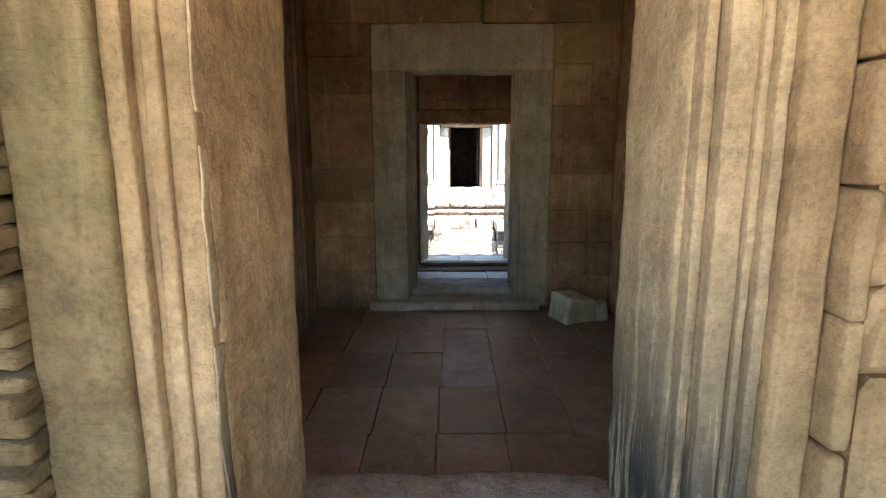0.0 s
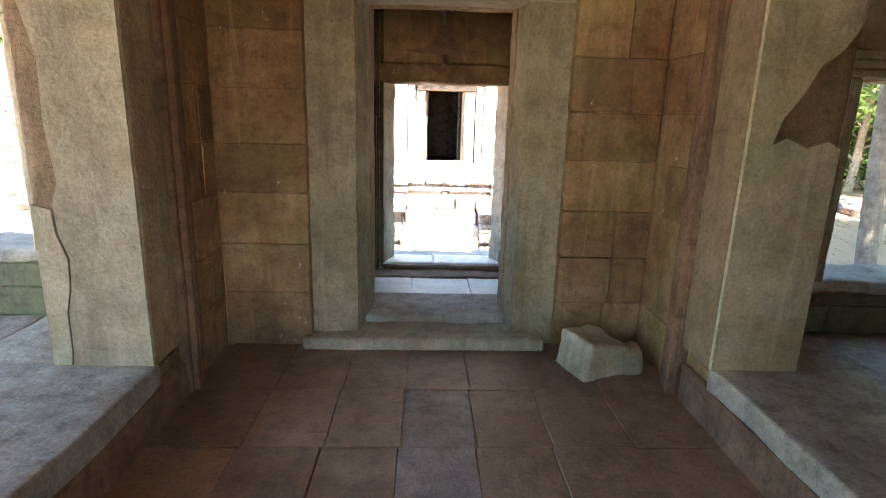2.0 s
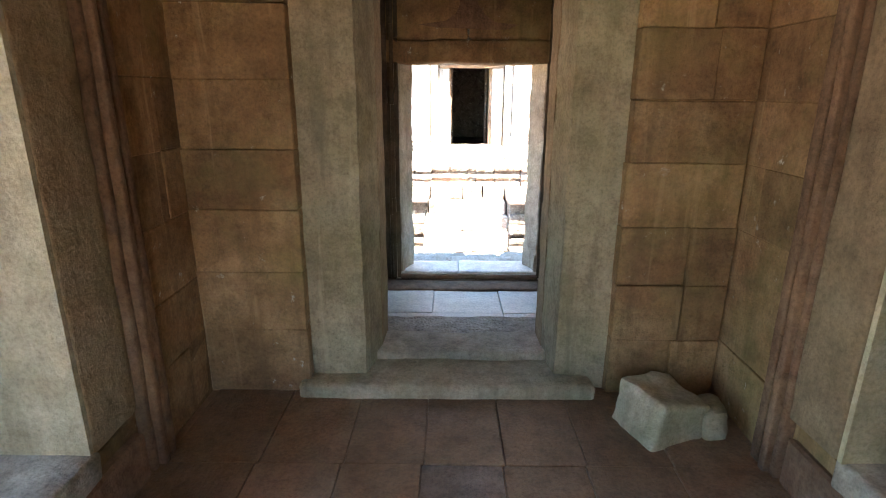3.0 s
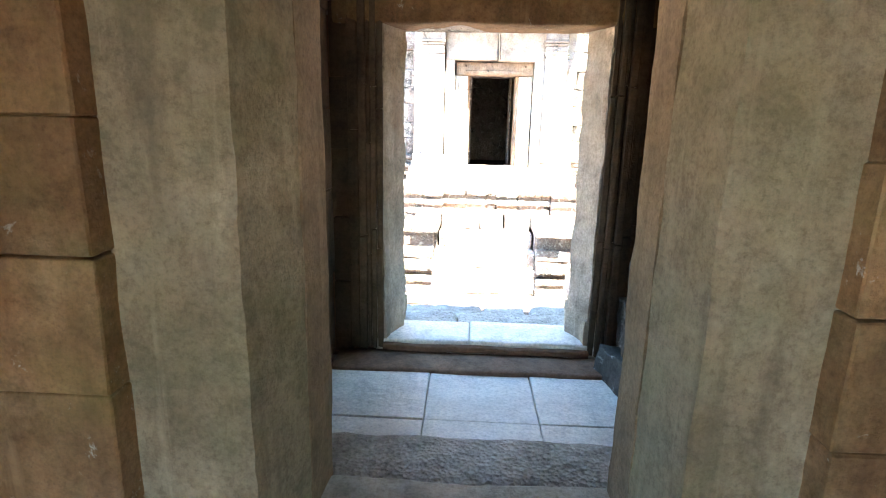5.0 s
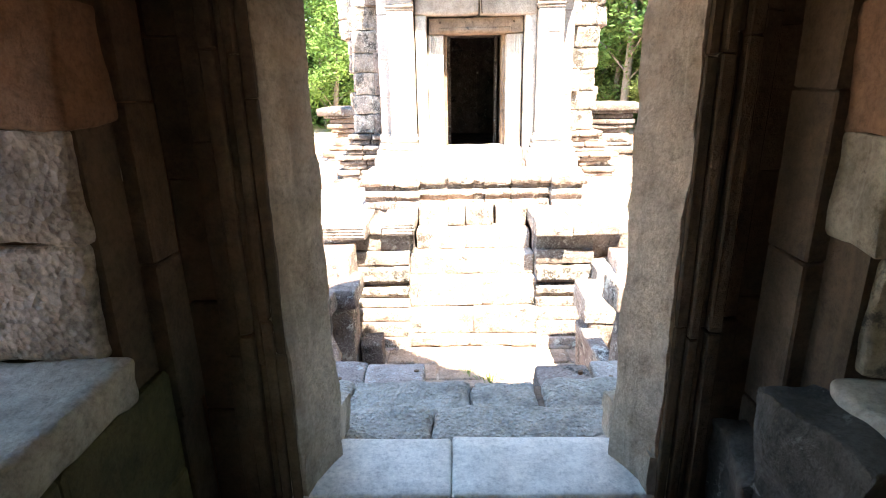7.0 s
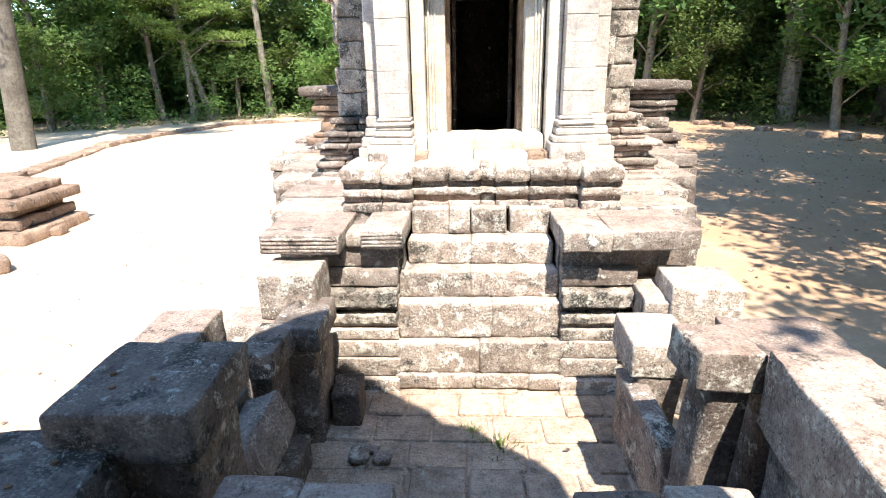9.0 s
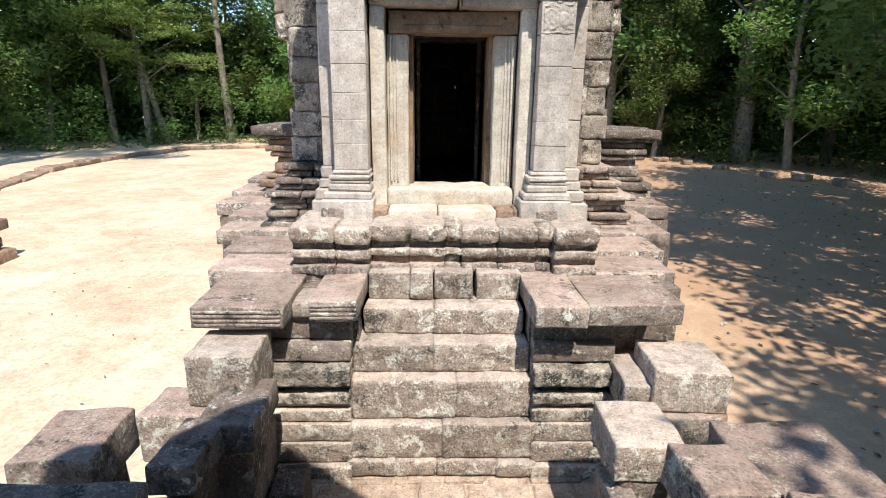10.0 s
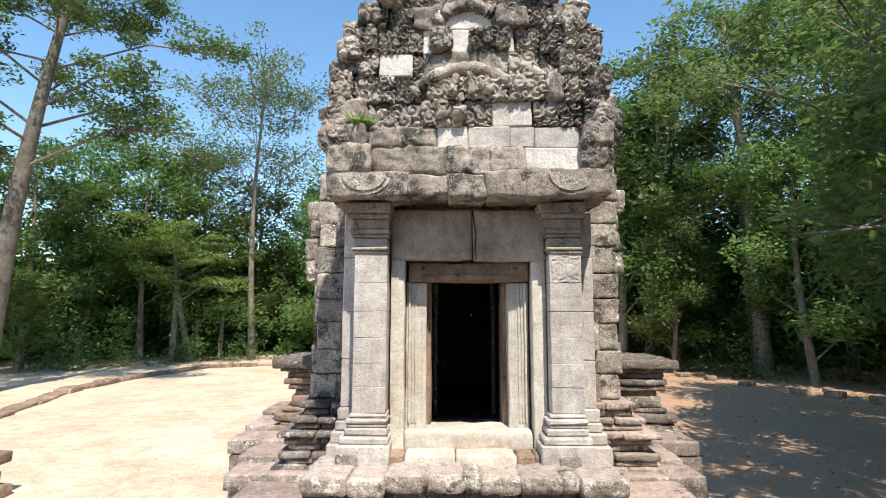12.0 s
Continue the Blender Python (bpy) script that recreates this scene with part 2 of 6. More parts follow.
M_RIB = stone("moss_brown_ribbed_stone", (0.17, 0.115, 0.055), (0.29, 0.205, 0.1), (0.43, 0.315, 0.17), streak=0.5, green=0.35, vary=0.12, bump=0.6, mottle=0.5, tool=0.7)
M_MOSSY = stone("black_mossy_broken_stone", (0.05, 0.044, 0.036), (0.095, 0.084, 0.07), (0.18, 0.162, 0.138), lichen=0.36, crust=0.3, vary=0.1, bump=1.0, speck=0.3, lichen_col=(0.36, 0.35, 0.31))
M_CREAM = stone("cream_door_jamb_stone", (0.44, 0.4, 0.345), (0.58, 0.54, 0.475), (0.68, 0.64, 0.57), streak=0.3, rust=0.35, vary=0.05, bump=0.35, mottle=0.3, speck=0.15)
M_LINTEL = stone("stained_lintel_stone", (0.18, 0.13, 0.095), (0.3, 0.22, 0.16), (0.42, 0.325, 0.24), streak=0.5, rust=0.35, vary=0.08, bump=0.6, crust=0.12)
M_CARVED = stone("black_crusted_carved_stone", (0.15, 0.125, 0.105), (0.34, 0.295, 0.255), (0.6, 0.55, 0.48), lichen=0.4, crust=0.48, vary=0.3, bump=0.8, mottle=0.8, fleck=0.8)
M_NEWSTONE = stone("smooth_replacement_stone", (0.42, 0.39, 0.355), (0.58, 0.545, 0.505), (0.68, 0.645, 0.6), vary=0.28, bump=0.5, streak=0.4, mottle=0.45, rust=0.15)
M_LATERITE = stone("red_laterite", (0.19, 0.13, 0.095), (0.3, 0.21, 0.155), (0.41, 0.305, 0.235), lichen=0.2, crust=0.2, vary=0.2, bump=0.9, speck=0.5)
M_EARTH = stone("passage_earth_and_paving", (0.36, 0.265, 0.2), (0.5, 0.39, 0.305), (0.6, 0.49, 0.4), vary=0.15, bump=0.9, lichen=0.3, pits=0.4, speck=0.4, fleck=0.3)
M_SAND = stone("pale_sandy_ground", (0.47, 0.355, 0.25), (0.61, 0.485, 0.36), (0.69, 0.575, 0.45), rust=0.25, vary=0.0, bump=0.35, scale=0.35, mottle=0.3, litter=True)
M_MOSSWALL = stone("moss_green_wall_stone", (0.1, 0.092, 0.052), (0.17, 0.155, 0.09), (0.25, 0.23, 0.145), streak=0.4, green=0.35, vary=0.1, bump=0.6, mottle=0.5)
M_PORCHMOSS = stone("mossy_dark_porch_stone", (0.07, 0.06, 0.03), (0.12, 0.105, 0.05), (0.19, 0.165, 0.085), streak=0.4, green=0.2, vary=0.15, bump=0.7)
M_PALEPIT = stone("pale_stained_window_stone", (0.22, 0.18, 0.135), (0.36, 0.31, 0.24), (0.5, 0.445, 0.365), streak=0.5, crust=0.2, green=0.15, vary=0.12, bump=0.8, mottle=0.6)
M_PITDARK = stone("dark_pitted_laterite", (0.13, 0.11, 0.1), (0.24, 0.21, 0.19), (0.38, 0.35, 0.32), crust=0.35, vary=0.1, bump=1.0, pits=0.9, speck=0.4)
M_WINPIT = stone("grey_pecked_window_stone", (0.24, 0.205, 0.17), (0.4, 0.35, 0.3), (0.54, 0.49, 0.43), rough=0.95, vary=0.12, bump=0.8, pits=0.8, streak=0.3)
M_CAPITAL = stone("shade_darkened_grey_brown_capital_stone", (0.19, 0.155, 0.13), (0.3, 0.25, 0.215), (0.4, 0.345, 0.3), streak=0.4, crust=0.2, vary=0.06, bump=0.5, mottle=0.5, fleck=0.3)
M_BEAM = stone("grey_worn_lintel_stone", (0.28, 0.235, 0.195), (0.41, 0.35, 0.295), (0.52, 0.46, 0.395), streak=0.5, rust=0.15, vary=0.05, bump=0.6, mottle=0.5, fleck=0.25)
M_PALESTONE = stone("pale_sunlit_ruin_stone", (0.34, 0.29, 0.25), (0.47, 0.42, 0.37), (0.58, 0.53, 0.47), lichen=0.3, crust=0.15, vary=0.12, bump=0.6)
M_DOORFACE = stone("green_brown_door_jamb_stone", (0.2, 0.155, 0.1), (0.31, 0.245, 0.165), (0.42, 0.345, 0.24), streak=0.65, green=0.22, vary=0.05, bump=0.5, mottle=0.5)
M_CARVEDPALE = stone("cream_worn_carved_stone", (0.2, 0.165, 0.13), (0.38, 0.33, 0.275), (0.58, 0.52, 0.45), lichen=0.3, crust=0.3, vary=0.2, bump=0.7, mottle=0.7, fleck=0.5)
M_BARK = stone("pale_grey_bark", (0.14, 0.12, 0.095), (0.22, 0.195, 0.16), (0.34, 0.305, 0.255), streak=0.4, vary=0.3, bump=0.9)
M_LEAF = leafy("broad_green_leaves", (0.13, 0.215, 0.055), (0.235, 0.345, 0.11), 0.5)
M_LEAF_DARK = leafy("deep_green_leaves", (0.1, 0.18, 0.05), (0.185, 0.29, 0.09), 0.5)
M_LEAF_LIGHT = leafy("yellow_green_leaves", (0.17, 0.26, 0.06), (0.29, 0.39, 0.12), 0.5)

# ---- builders ----
RND = random.Random(7)


def mesh_object(name, verts, faces, material, smooth=False):
    me = bpy.data.meshes.new(name)
    me.from_pydata(verts, [], faces)
    me.materials.append(material)
    if smooth:
        me.shade_smooth()
    return new(name, me)


def under(ob, parent, label=""):
    """Hang ob, which lies in world terms, under parent (no thing here is turned)."""
    ob.parent = parent
    ob.matrix_parent_inverse = Matrix.Translation(-Vector(parent.location))
    if label:
        ob["label"] = label
    return ob


def thing(name, at, label, category, group="", kind=""):
    e = new(name)
    e.location = at
    e.empty_display_size = 0.1
    return tagged(e, label, category, group, kind)


def chipped(sx, sy, sz, bev, jit, rnd=RND):
    """A stone with chamfered edges and corners a little out of true: 24 corners, 26 faces."""
    verts, faces, idx = [], [], {}
    for i in (0, 1):
        for j in (0, 1):
            for k in (0, 1):
                s = (2 * i - 1, 2 * j - 1, 2 * k - 1)
                c = Vector((s[0] * sx / 2, s[1] * sy / 2, s[2] * sz / 2))
                c += Vector((rnd.uniform(-jit, jit), rnd.uniform(-jit, jit), rnd.uniform(-jit, jit)))
                b = [bev * rnd.uniform(0.6, 1.5) for _ in range(3)]
                for ax in range(3):
                    v = c.copy()
                    for o in range(3):
                        if o != ax:
                            v[o] -= s[o] * min(b[o], (sx, sy, sz)[o] * 0.4)
                    idx[i, j, k, ax] = len(verts)
                    verts.append(tuple(v))

    def q(a):
        faces.append(tuple(idx[t] for t in a))
    for ax in range(3):
        o1, o2 = [o for o in range(3) if o != ax]
        for side in (0, 1):
            ring = []
            for a, b in ((0, 0), (1, 0), (1, 1), (0, 1)):
                t = [0, 0, 0]
                t[ax], t[o1], t[o2] = side, a, b
                ring.append((*t, ax))
            if (side == 1) == (ax == 1):
                ring.reverse()
            q(ring)
    for ax in range(3):
        o1, o2 = [o for o in range(3) if o != ax]
        for a in (0, 1):
            for b in (0, 1):
                t0, t1 = [0, 0, 0], [0, 0, 0]
                t0[ax], t1[ax] = 0, 1
                t0[o1] = t1[o1] = a
                t0[o2] = t1[o2] = b
                ring = [(*t0, o1), (*t1, o1), (*t1, o2), (*t0, o2)]
                if (a ^ b) ^ (ax == 1):
                    ring.reverse()
                q(ring)
    for i in (0, 1):
        for j in (0, 1):
            for k in (0, 1):
                ring = [(i, j, k, 0), (i, j, k, 1), (i, j, k, 2)]
                if (i + j + k) % 2 == 0:
                    ring.reverse()
                q(ring)
    return verts, faces


def piece(name, parent, box, material, bev=0.012, jit=0.006, label="", turn=0.0):
    """One cut stone, box = x0, x1, y0, y1, z0, z1."""
    x0, x1, y0, y1, z0, z1 = box
    ob = mesh_object(name, *chipped(x1 - x0, y1 - y0, z1 - z0, bev, jit), material)
    ob.location = ((x0 + x1) / 2, (y0 + y1) / 2, (z0 + z1) / 2)
    ob.rotation_euler = (0, 0, radians(turn))
    if parent:
        under(ob, parent, label)
    return ob


def scrolls(p, off, freq):
    """Height of carved whorls and leaf scallops at a place on a block, worn flat on top."""
    u, v = (p.x + p.y * 0.7) * freq + off.x, p.z * freq + off.y
    best, hgt = 9.0, 0.0
    for du in (-1, 0, 1):
        for dv in (-1, 0, 1):
            iu, iv = math.floor(u) + du, math.floor(v) + dv
            cu, cv = iu + 0.5 + 0.35 * math.sin(iu * 12.9 + iv * 4.7), iv + 0.5 + 0.35 * math.sin(iu * 7.1 + iv * 9.3)
            r = math.hypot(u - cu, v - cv)
            if r < best:
                best = r
                spin = 1 if (iu + iv) % 2 else -1
                hgt = (1 - min(1.0, r * 1.25)) * 0.8 + 0.45 * math.cos(r * 14 + spin * math.atan2(v - cv, u - cu))
    return min(0.22, hgt - 0.4 + 0.5 * noise.noise((p + off) * 8))


def eroded(sx, sy, sz, rad, cell, amp, freq, seed, relief=0.0, relief_freq=9.0):
    """A rounded block with a worn surface; relief cuts scrolls into it."""
    h = (sx / 2, sy / 2, sz / 2)
    rr = min(rad, *(v * 0.6 for v in h))
    lines = [[-v] + [float(u) for u in np.linspace(-v + rr, v - rr, max(2, min(34, int(round(2 * v / cell)))))] + [v] for v in h]
    n = [len(a) - 1 for a in lines]
    ids, verts, faces = {}, [], []
    off = Vector((seed * 3.7, seed * 1.9, seed * 5.3))

    def at(i, j, k):
        key = (i, j, k)
        if key not in ids:
            p = Vector((lines[0][i], lines[1][j], lines[2][k]))
            r = rr
            c = Vector(tuple(max(-(h[a] - r), min(h[a] - r, p[a])) for a in range(3)))
            d = p - c
            nrm = d.normalized() if d.length > 1e-6 else Vector((0, 0, 0))
            if d.length > 1e-6:
                p = c + nrm * min(r, d.length)
            w = noise.noise_vector((p + off) * freq) * amp
            w += noise.noise_vector((p + off) * freq * 3.1) * amp * 0.4
            if relief:
                p = p + (nrm if nrm.length > 0 else Vector((0, -1, 0))) * relief * scrolls(p, off, relief_freq)
            ids[key] = len(verts)
            verts.append(tuple(p + w))
        return ids[key]
    for ax in range(3):
        a1, a2 = (ax + 1) % 3, (ax + 2) % 3
        for side in (0, n[ax]):
            for u in range(n[a1]):
                for v in range(n[a2]):
                    ring = []
                    for du, dv in ((0, 0), (1, 0), (1, 1), (0, 1)):
                        t = [0, 0, 0]
                        t[ax], t[a1], t[a2] = side, u + du, v + dv
                        ring.append(at(*t))
                    if side == 0:
                        ring.reverse()
                    faces.append(tuple(ring))
    return verts, faces


COUNT = [0]


def rock(name, parent, box, material, rad=0.03, cell=0.06, amp=0.012, freq=4.0, relief=0.0, relief_freq=9.0, turn=(0, 0, 0), label=""):
    x0, x1, y0, y1, z0, z1 = box
    COUNT[0] += 1
    v, f = eroded(x1 - x0, y1 - y0, z1 - z0, rad, cell, amp, freq, COUNT[0] * 1.37, relief, relief_freq)
    ob = mesh_object(name, v, f, material, True)
    ob.data.set_sharp_from_angle(angle=radians(50))
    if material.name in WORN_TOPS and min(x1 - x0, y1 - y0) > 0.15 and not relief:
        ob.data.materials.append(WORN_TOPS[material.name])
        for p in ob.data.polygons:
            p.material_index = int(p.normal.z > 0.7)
    ob.location = ((x0 + x1) / 2, (y0 + y1) / 2, (z0 + z1) / 2)
    ob.rotation_euler = [radians(a) for a in turn]
    if parent:
        under(ob, parent, label)
    return ob


def core(name, boxes, material, label, category="wall"):
    """Solid masonry out of boxes: x0, x1, y0, y1, z0, z1 each."""
    verts, faces = [], []
    for x0, x1, y0, y1, z0, z1 in boxes:
        b = len(verts)
        verts += [(x, y, z) for x in (x0, x1) for y in (y0, y1) for z in (z0, z1)]
        faces += [tuple(b + i for i in q) for q in ((0, 1, 3, 2), (4, 6, 7, 5), (0, 4, 5, 1), (2, 3, 7, 6), (0, 2, 6, 4), (1, 5, 7, 3))]
    return tagged(mesh_object(name, verts, faces, material), label, category, kind="structure")


def prism(name, parent, outline, y0, y1, material, label=""):
    """An upright sheet of stone with an outline of (x, z), y0 its front, y1 its back."""
    n = len(outline)
    cx, cz = sum(p[0] for p in outline) / n, sum(p[1] for p in outline) / n
    verts = [(x - cx, y0, z - cz) for x, z in outline] + [(x - cx, y1, z - cz) for x, z in outline]
    area = sum(outline[i][0] * outline[(i + 1) % n][1] - outline[(i + 1) % n][0] * outline[i][1] for i in range(n))
    order = list(range(n)) if area > 0 else list(range(n))[::-1]
    faces = [tuple(order), tuple(i + n for i in reversed(order))]
    for a, b in zip(order, order[1:] + order[:1]):
        faces.append((b, a, a + n, b + n))
    ob = mesh_object(name, verts, faces, material)
    ob.location = (cx, 0, cz)
    if parent:
        under(ob, parent, label)
    return ob


def course_x(parent, x0, x1, yf, thick, joints, material, width=(0.3, 0.55), name="stone_block", bev=0.004, jit=0.004, facing=-1, gap=0.001):
    """Courses of facing stones on a wall that runs along x; yf its face, facing -1 when it looks to -y."""
    for z0, z1 in zip(joints, joints[1:]):
        x = x0
        while x < x1 - 0.02:
            w = RND.uniform(*width)
            e = x1 if x1 - x - w < 0.16 else x + w
            d = RND.uniform(-0.006, 0.006)
            ya, yb = (yf + d, yf + thick) if facing < 0 else (yf - thick, yf + d)
            piece(name, parent, (x + gap, e - gap, ya, yb, z0 + gap, z1 - gap), material, bev, jit)
            x = e


def course_y(parent, y0, y1, xf, thick, joints, material, width=(0.3, 0.5), name="stone_block", bev=0.004, jit=0.004, facing=1, gap=0.001):
    """The same for a wall that runs along y; facing 1 when it looks to +x."""
    for z0, z1 in zip(joints, joints[1:]):
        y = y0
        while y < y1 - 0.02:
            w = RND.uniform(*width)
            e = y1 if y1 - y - w < 0.16 else y + w
            d = RND.uniform(-0.006, 0.006)
            xa, xb = (xf - thick, xf + d) if facing > 0 else (xf + d, xf + thick)
            piece(name, parent, (xa, xb, y + gap, e - gap, z0 + gap, z1 - gap), material, bev, jit)
            y = e


def upright(name, parent, foot, z0, z1, material, amp=0.01, freq=5.0, cell=0.05, label=""):
    """An upright worn stone over a footprint of (x, y) corners, given anticlockwise."""
    COUNT[0] += 1
    off = Vector((COUNT[0] * 2.1, COUNT[0] * 4.3, COUNT[0] * 1.7))
    ring = []
    for (xa, ya), (xb, yb) in zip(foot, foot[1:] + foot[:1]):
        n = max(1, int(math.hypot(xb - xa, yb - ya) / cell))
        ring += [(xa + (xb - xa) * i / n, ya + (yb - ya) * i / n) for i in range(n)]
    cx, cy, cz = sum(p[0] for p in ring) / len(ring), sum(p[1] for p in ring) / len(ring), (z0 + z1) / 2
    rows, k = max(2, int((z1 - z0) / cell)), len(ring)
    verts, faces = [], []
    for j in range(rows + 1):
        zz = z0 + (z1 - z0) * j / rows
        for x, y in ring:
            p = Vector((x - cx, y - cy, zz - cz))
            verts.append(tuple(p + noise.noise_vector((p + off) * freq) * amp + noise.noise_vector((p + off) * freq * 3.3) * amp * 0.5))
    for j in range(rows):
        for i in range(k):
            a, b = j * k + i, j * k + (i + 1) % k
            faces.append((a, b, b + k, a + k))
    faces.append(tuple(range(k))[::-1])
    faces.append(tuple(rows * k + i for i in range(k)))
    ob = mesh_object(name, verts, faces, material, True)
    ob.location = (cx, cy, cz)
    ob.data.set_sharp_from_angle(angle=radians(40))
    return under(ob, parent, label)


# ---- ground ----
def ground_sheet():
    xs = [-400, -150, -70] + [v for v in np.linspace(-40, 40, 81)] + [70, 150, 400]
    ys = [-400, -150, -60] + [v for v in np.linspace(-30, 60, 91)] + [90, 160, 400]
    verts, faces = [], []
    for y in ys:
        for x in xs:
            z = -1.37 + 0.05 * noise.noise((x * 0.4, y * 0.4, 0)) + 0.02 * noise.noise((x * 1.7, y * 1.7, 3))
            verts.append((x, y, z))
    w = len(xs)
    for j in range(len(ys) - 1):
        for i in range(w - 1):
            a = j * w + i
            faces.append((a, a + 1, a + w + 1, a + w))
    return tagged(mesh_object("ground", verts, faces, M_SAND, True), "pale sandy trodden ground around the ruins", "ground", kind="structure")


ground_sheet()

# ---- the gate building: platform, floors ----
plinth = core("floor_plinth", [(-2.6, 2.8, -3.0, 0.3, -1.5, 0.26), (-3.65, 3.85, 0.3, 4.2, -1.5, -0.06), (-2.6, 2.8, 4.2, 4.9, -1.5, -0.06), (-1.6, 2.1, 4.9, 6.1, -1.5, -0.06)],
              M_LATERITE, "laterite base under the gate building", "floor")
floor = core("floor", [(-1.12, 1.52, 0.95, 4.2, -0.06, -0.02)], M_FLOOR, "dim brown paved floor of the inner room", "floor")
XJ = [-1.12, -0.72, -0.36, -0.022, 0.318, 0.665, 1.03, 1.52]
YJ = [0.98, 1.29, 1.83, 2.373, 2.922, 3.44, 4.2]
for i in range(len(XJ) - 1):
    for j in range(len(YJ) - 1):
        s = 0.022 * j
        worn = i == 3 and j in (3, 4)
        lift = RND.uniform(-0.003, 0.003)
        piece("paving_slab", floor, (XJ[i] + 0.0015 + s * 0.5, XJ[i + 1] - 0.0015 + s * 0.5, YJ[j] + 0.0015, YJ[j + 1] - 0.0015, -0.05, lift),
              M_WORN if worn else M_FLOOR, 0.0035, 0.002, "worn pale slab with a chipped glossy face" if worn else "")

entry_floor = core("floor_entry", [(-2.0, 2.2, -3.0, 0.32, 0.26, 0.30)], M_SILL, "worn stone landing before the first doorway", "floor")

# ---- unseen open-fronted vestibule added behind the first doorway, openings set for its light ----
core("wall_vestibule", [(-1.9, -1.5, -2.6, 0.42, 0.26, 0.8), (-1.9, -1.5, -2.6, 0.42, 2.6, 2.95), (-1.9, -1.5, -2.6, -2.2, 0.8, 2.6), (-1.9, -1.5, -0.1, 0.42, 0.8, 2.6),
                        (1.7, 2.1, -2.6, 0.58, 0.26, 0.8), (1.7, 2.1, -2.6, 0.58, 2.6, 2.95), (1.7, 2.1, -2.6, -1.1, 0.8, 2.6), (1.7, 2.1, -0.1, 0.58, 0.8, 2.6),
                        (-1.5, 1.7, -2.6, -2.2, 2.5, 2.95)], M_ENTRY, "plain sandstone walls of the unseen added vestibule")
core("ceiling_vestibule", [(-1.9, 2.1, -2.6, 0.44, 2.95, 3.2)], M_BROWN, "stone ceiling of the unseen added vestibule", "ceiling")

# ---- first doorway ----
wall_entry = core("wall_entry", [(-2.4, -0.47, 0.42, 0.9, -0.06, 2.95), (0.62, 2.7, 0.58, 0.95, -0.06, 2.95), (-0.45, 0.62, 0.45, 0.96, 2.32, 2.95)],
                  M_ENTRY, "thick sandstone wall round the first doorway")
rock("door_jamb", wall_entry, (-0.75, -0.41, 0.36, 0.91, 0.3, 2.34), M_ENTRY, 0.012, 0.03, 0.011, 7, label="ochre jamb with a chipped worn edge")
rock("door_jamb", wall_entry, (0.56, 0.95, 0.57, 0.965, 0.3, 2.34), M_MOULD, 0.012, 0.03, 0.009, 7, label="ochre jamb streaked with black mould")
rock("threshold", wall_entry, (-0.5, 0.66, 0.34, 1.02, 0.02, 0.32), M_LINTEL, 0.03, 0.06, 0.014, 4, label="raised worn threshold stone")
rock("lintel", wall_entry, (-0.8, 1.0, 0.36, 1.02, 2.33, 2.7), M_ENTRY, 0.02, 0.08, 0.01)
# fillets of the carved door surround
for k, (a, b, y) in enumerate(((-0.462, -0.412, 0.33), (-0.492, -0.462, 0.318), (-0.512, -0.494, 0.33), (-0.552, -0.512, 0.303))):
    rock("moulding", wall_entry, (a, b, y, 0.44, 0.3, 2.6), M_ENTRY, 0.005, 0.03, 0.0035, 9)
rock("flat_band", wall_entry, (-0.725, -0.552, 0.285, 0.44, 0.3, 2.6), M_RIB, 0.012, 0.035, 0.006, 8)
for k, (a, b, y) in enumerate(((0.57, 0.596, 0.52), (0.596, 0.655, 0.475), (0.655, 0.675, 0.46), (0.675, 0.702, 0.435))):
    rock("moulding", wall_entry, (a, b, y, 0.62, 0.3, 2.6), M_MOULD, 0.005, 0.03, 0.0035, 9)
rock("flat_band", wall_entry, (0.702, 0.80, 0.40, 0.62, 0.3, 2.6), M_ENTRY, 0.012, 0.035, 0.005, 8)
for z0, z1 in ((0.3, 0.78), (0.79, 1.06), (1.065, 1.32), (1.325, 1.55), (1.56, 2.1), (2.11, 2.6)):
    rock("colonnette", wall_entry, (0.802, 0.842, 0.345, 0.5, z0, z1), M_ENTRY, 0.02, 0.03, 0.006, 6)
course_x(wall_entry, 0.845, 2.0, 0.345, 0.3, [0.3, 0.62, 0.95, 1.13, 1.5, 1.85, 2.2, 2.6], M_ENTRY, (0.35, 0.6), bev=0.02, jit=0.012)
z = 0.3
while z < 2.55:
    hgt = RND.uniform(0.028, 0.05)
    rock("carved_rib", wall_entry, (-1.02 - RND.uniform(0, 0.04), -0.728, 0.24 + RND.uniform(-0.02, 0.03), 0.43, z, z + hgt), M_RIB, 0.014, 0.03, 0.012, 6)
    z += hgt + 0.004
course_x(wall_entry, -2.0, -1.03, 0.3, 0.2, [0.3, 0.7, 1.1, 1.5, 1.9, 2.3, 2.6], M_ENTRY, (0.35, 0.6), bev=0.02, jit=0.012)

for z0, z1 in ((0.36, 1.02), (1.06, 1.4), (1.46, 2.2)):
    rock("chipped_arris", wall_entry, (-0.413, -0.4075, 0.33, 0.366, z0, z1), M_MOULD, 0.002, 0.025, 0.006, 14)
rock("chip", wall_entry, (-0.6, -0.57, 0.274, 0.3, 1.93, 1.965), M_CREAM, 0.012, 0.012, 0.006, 20)

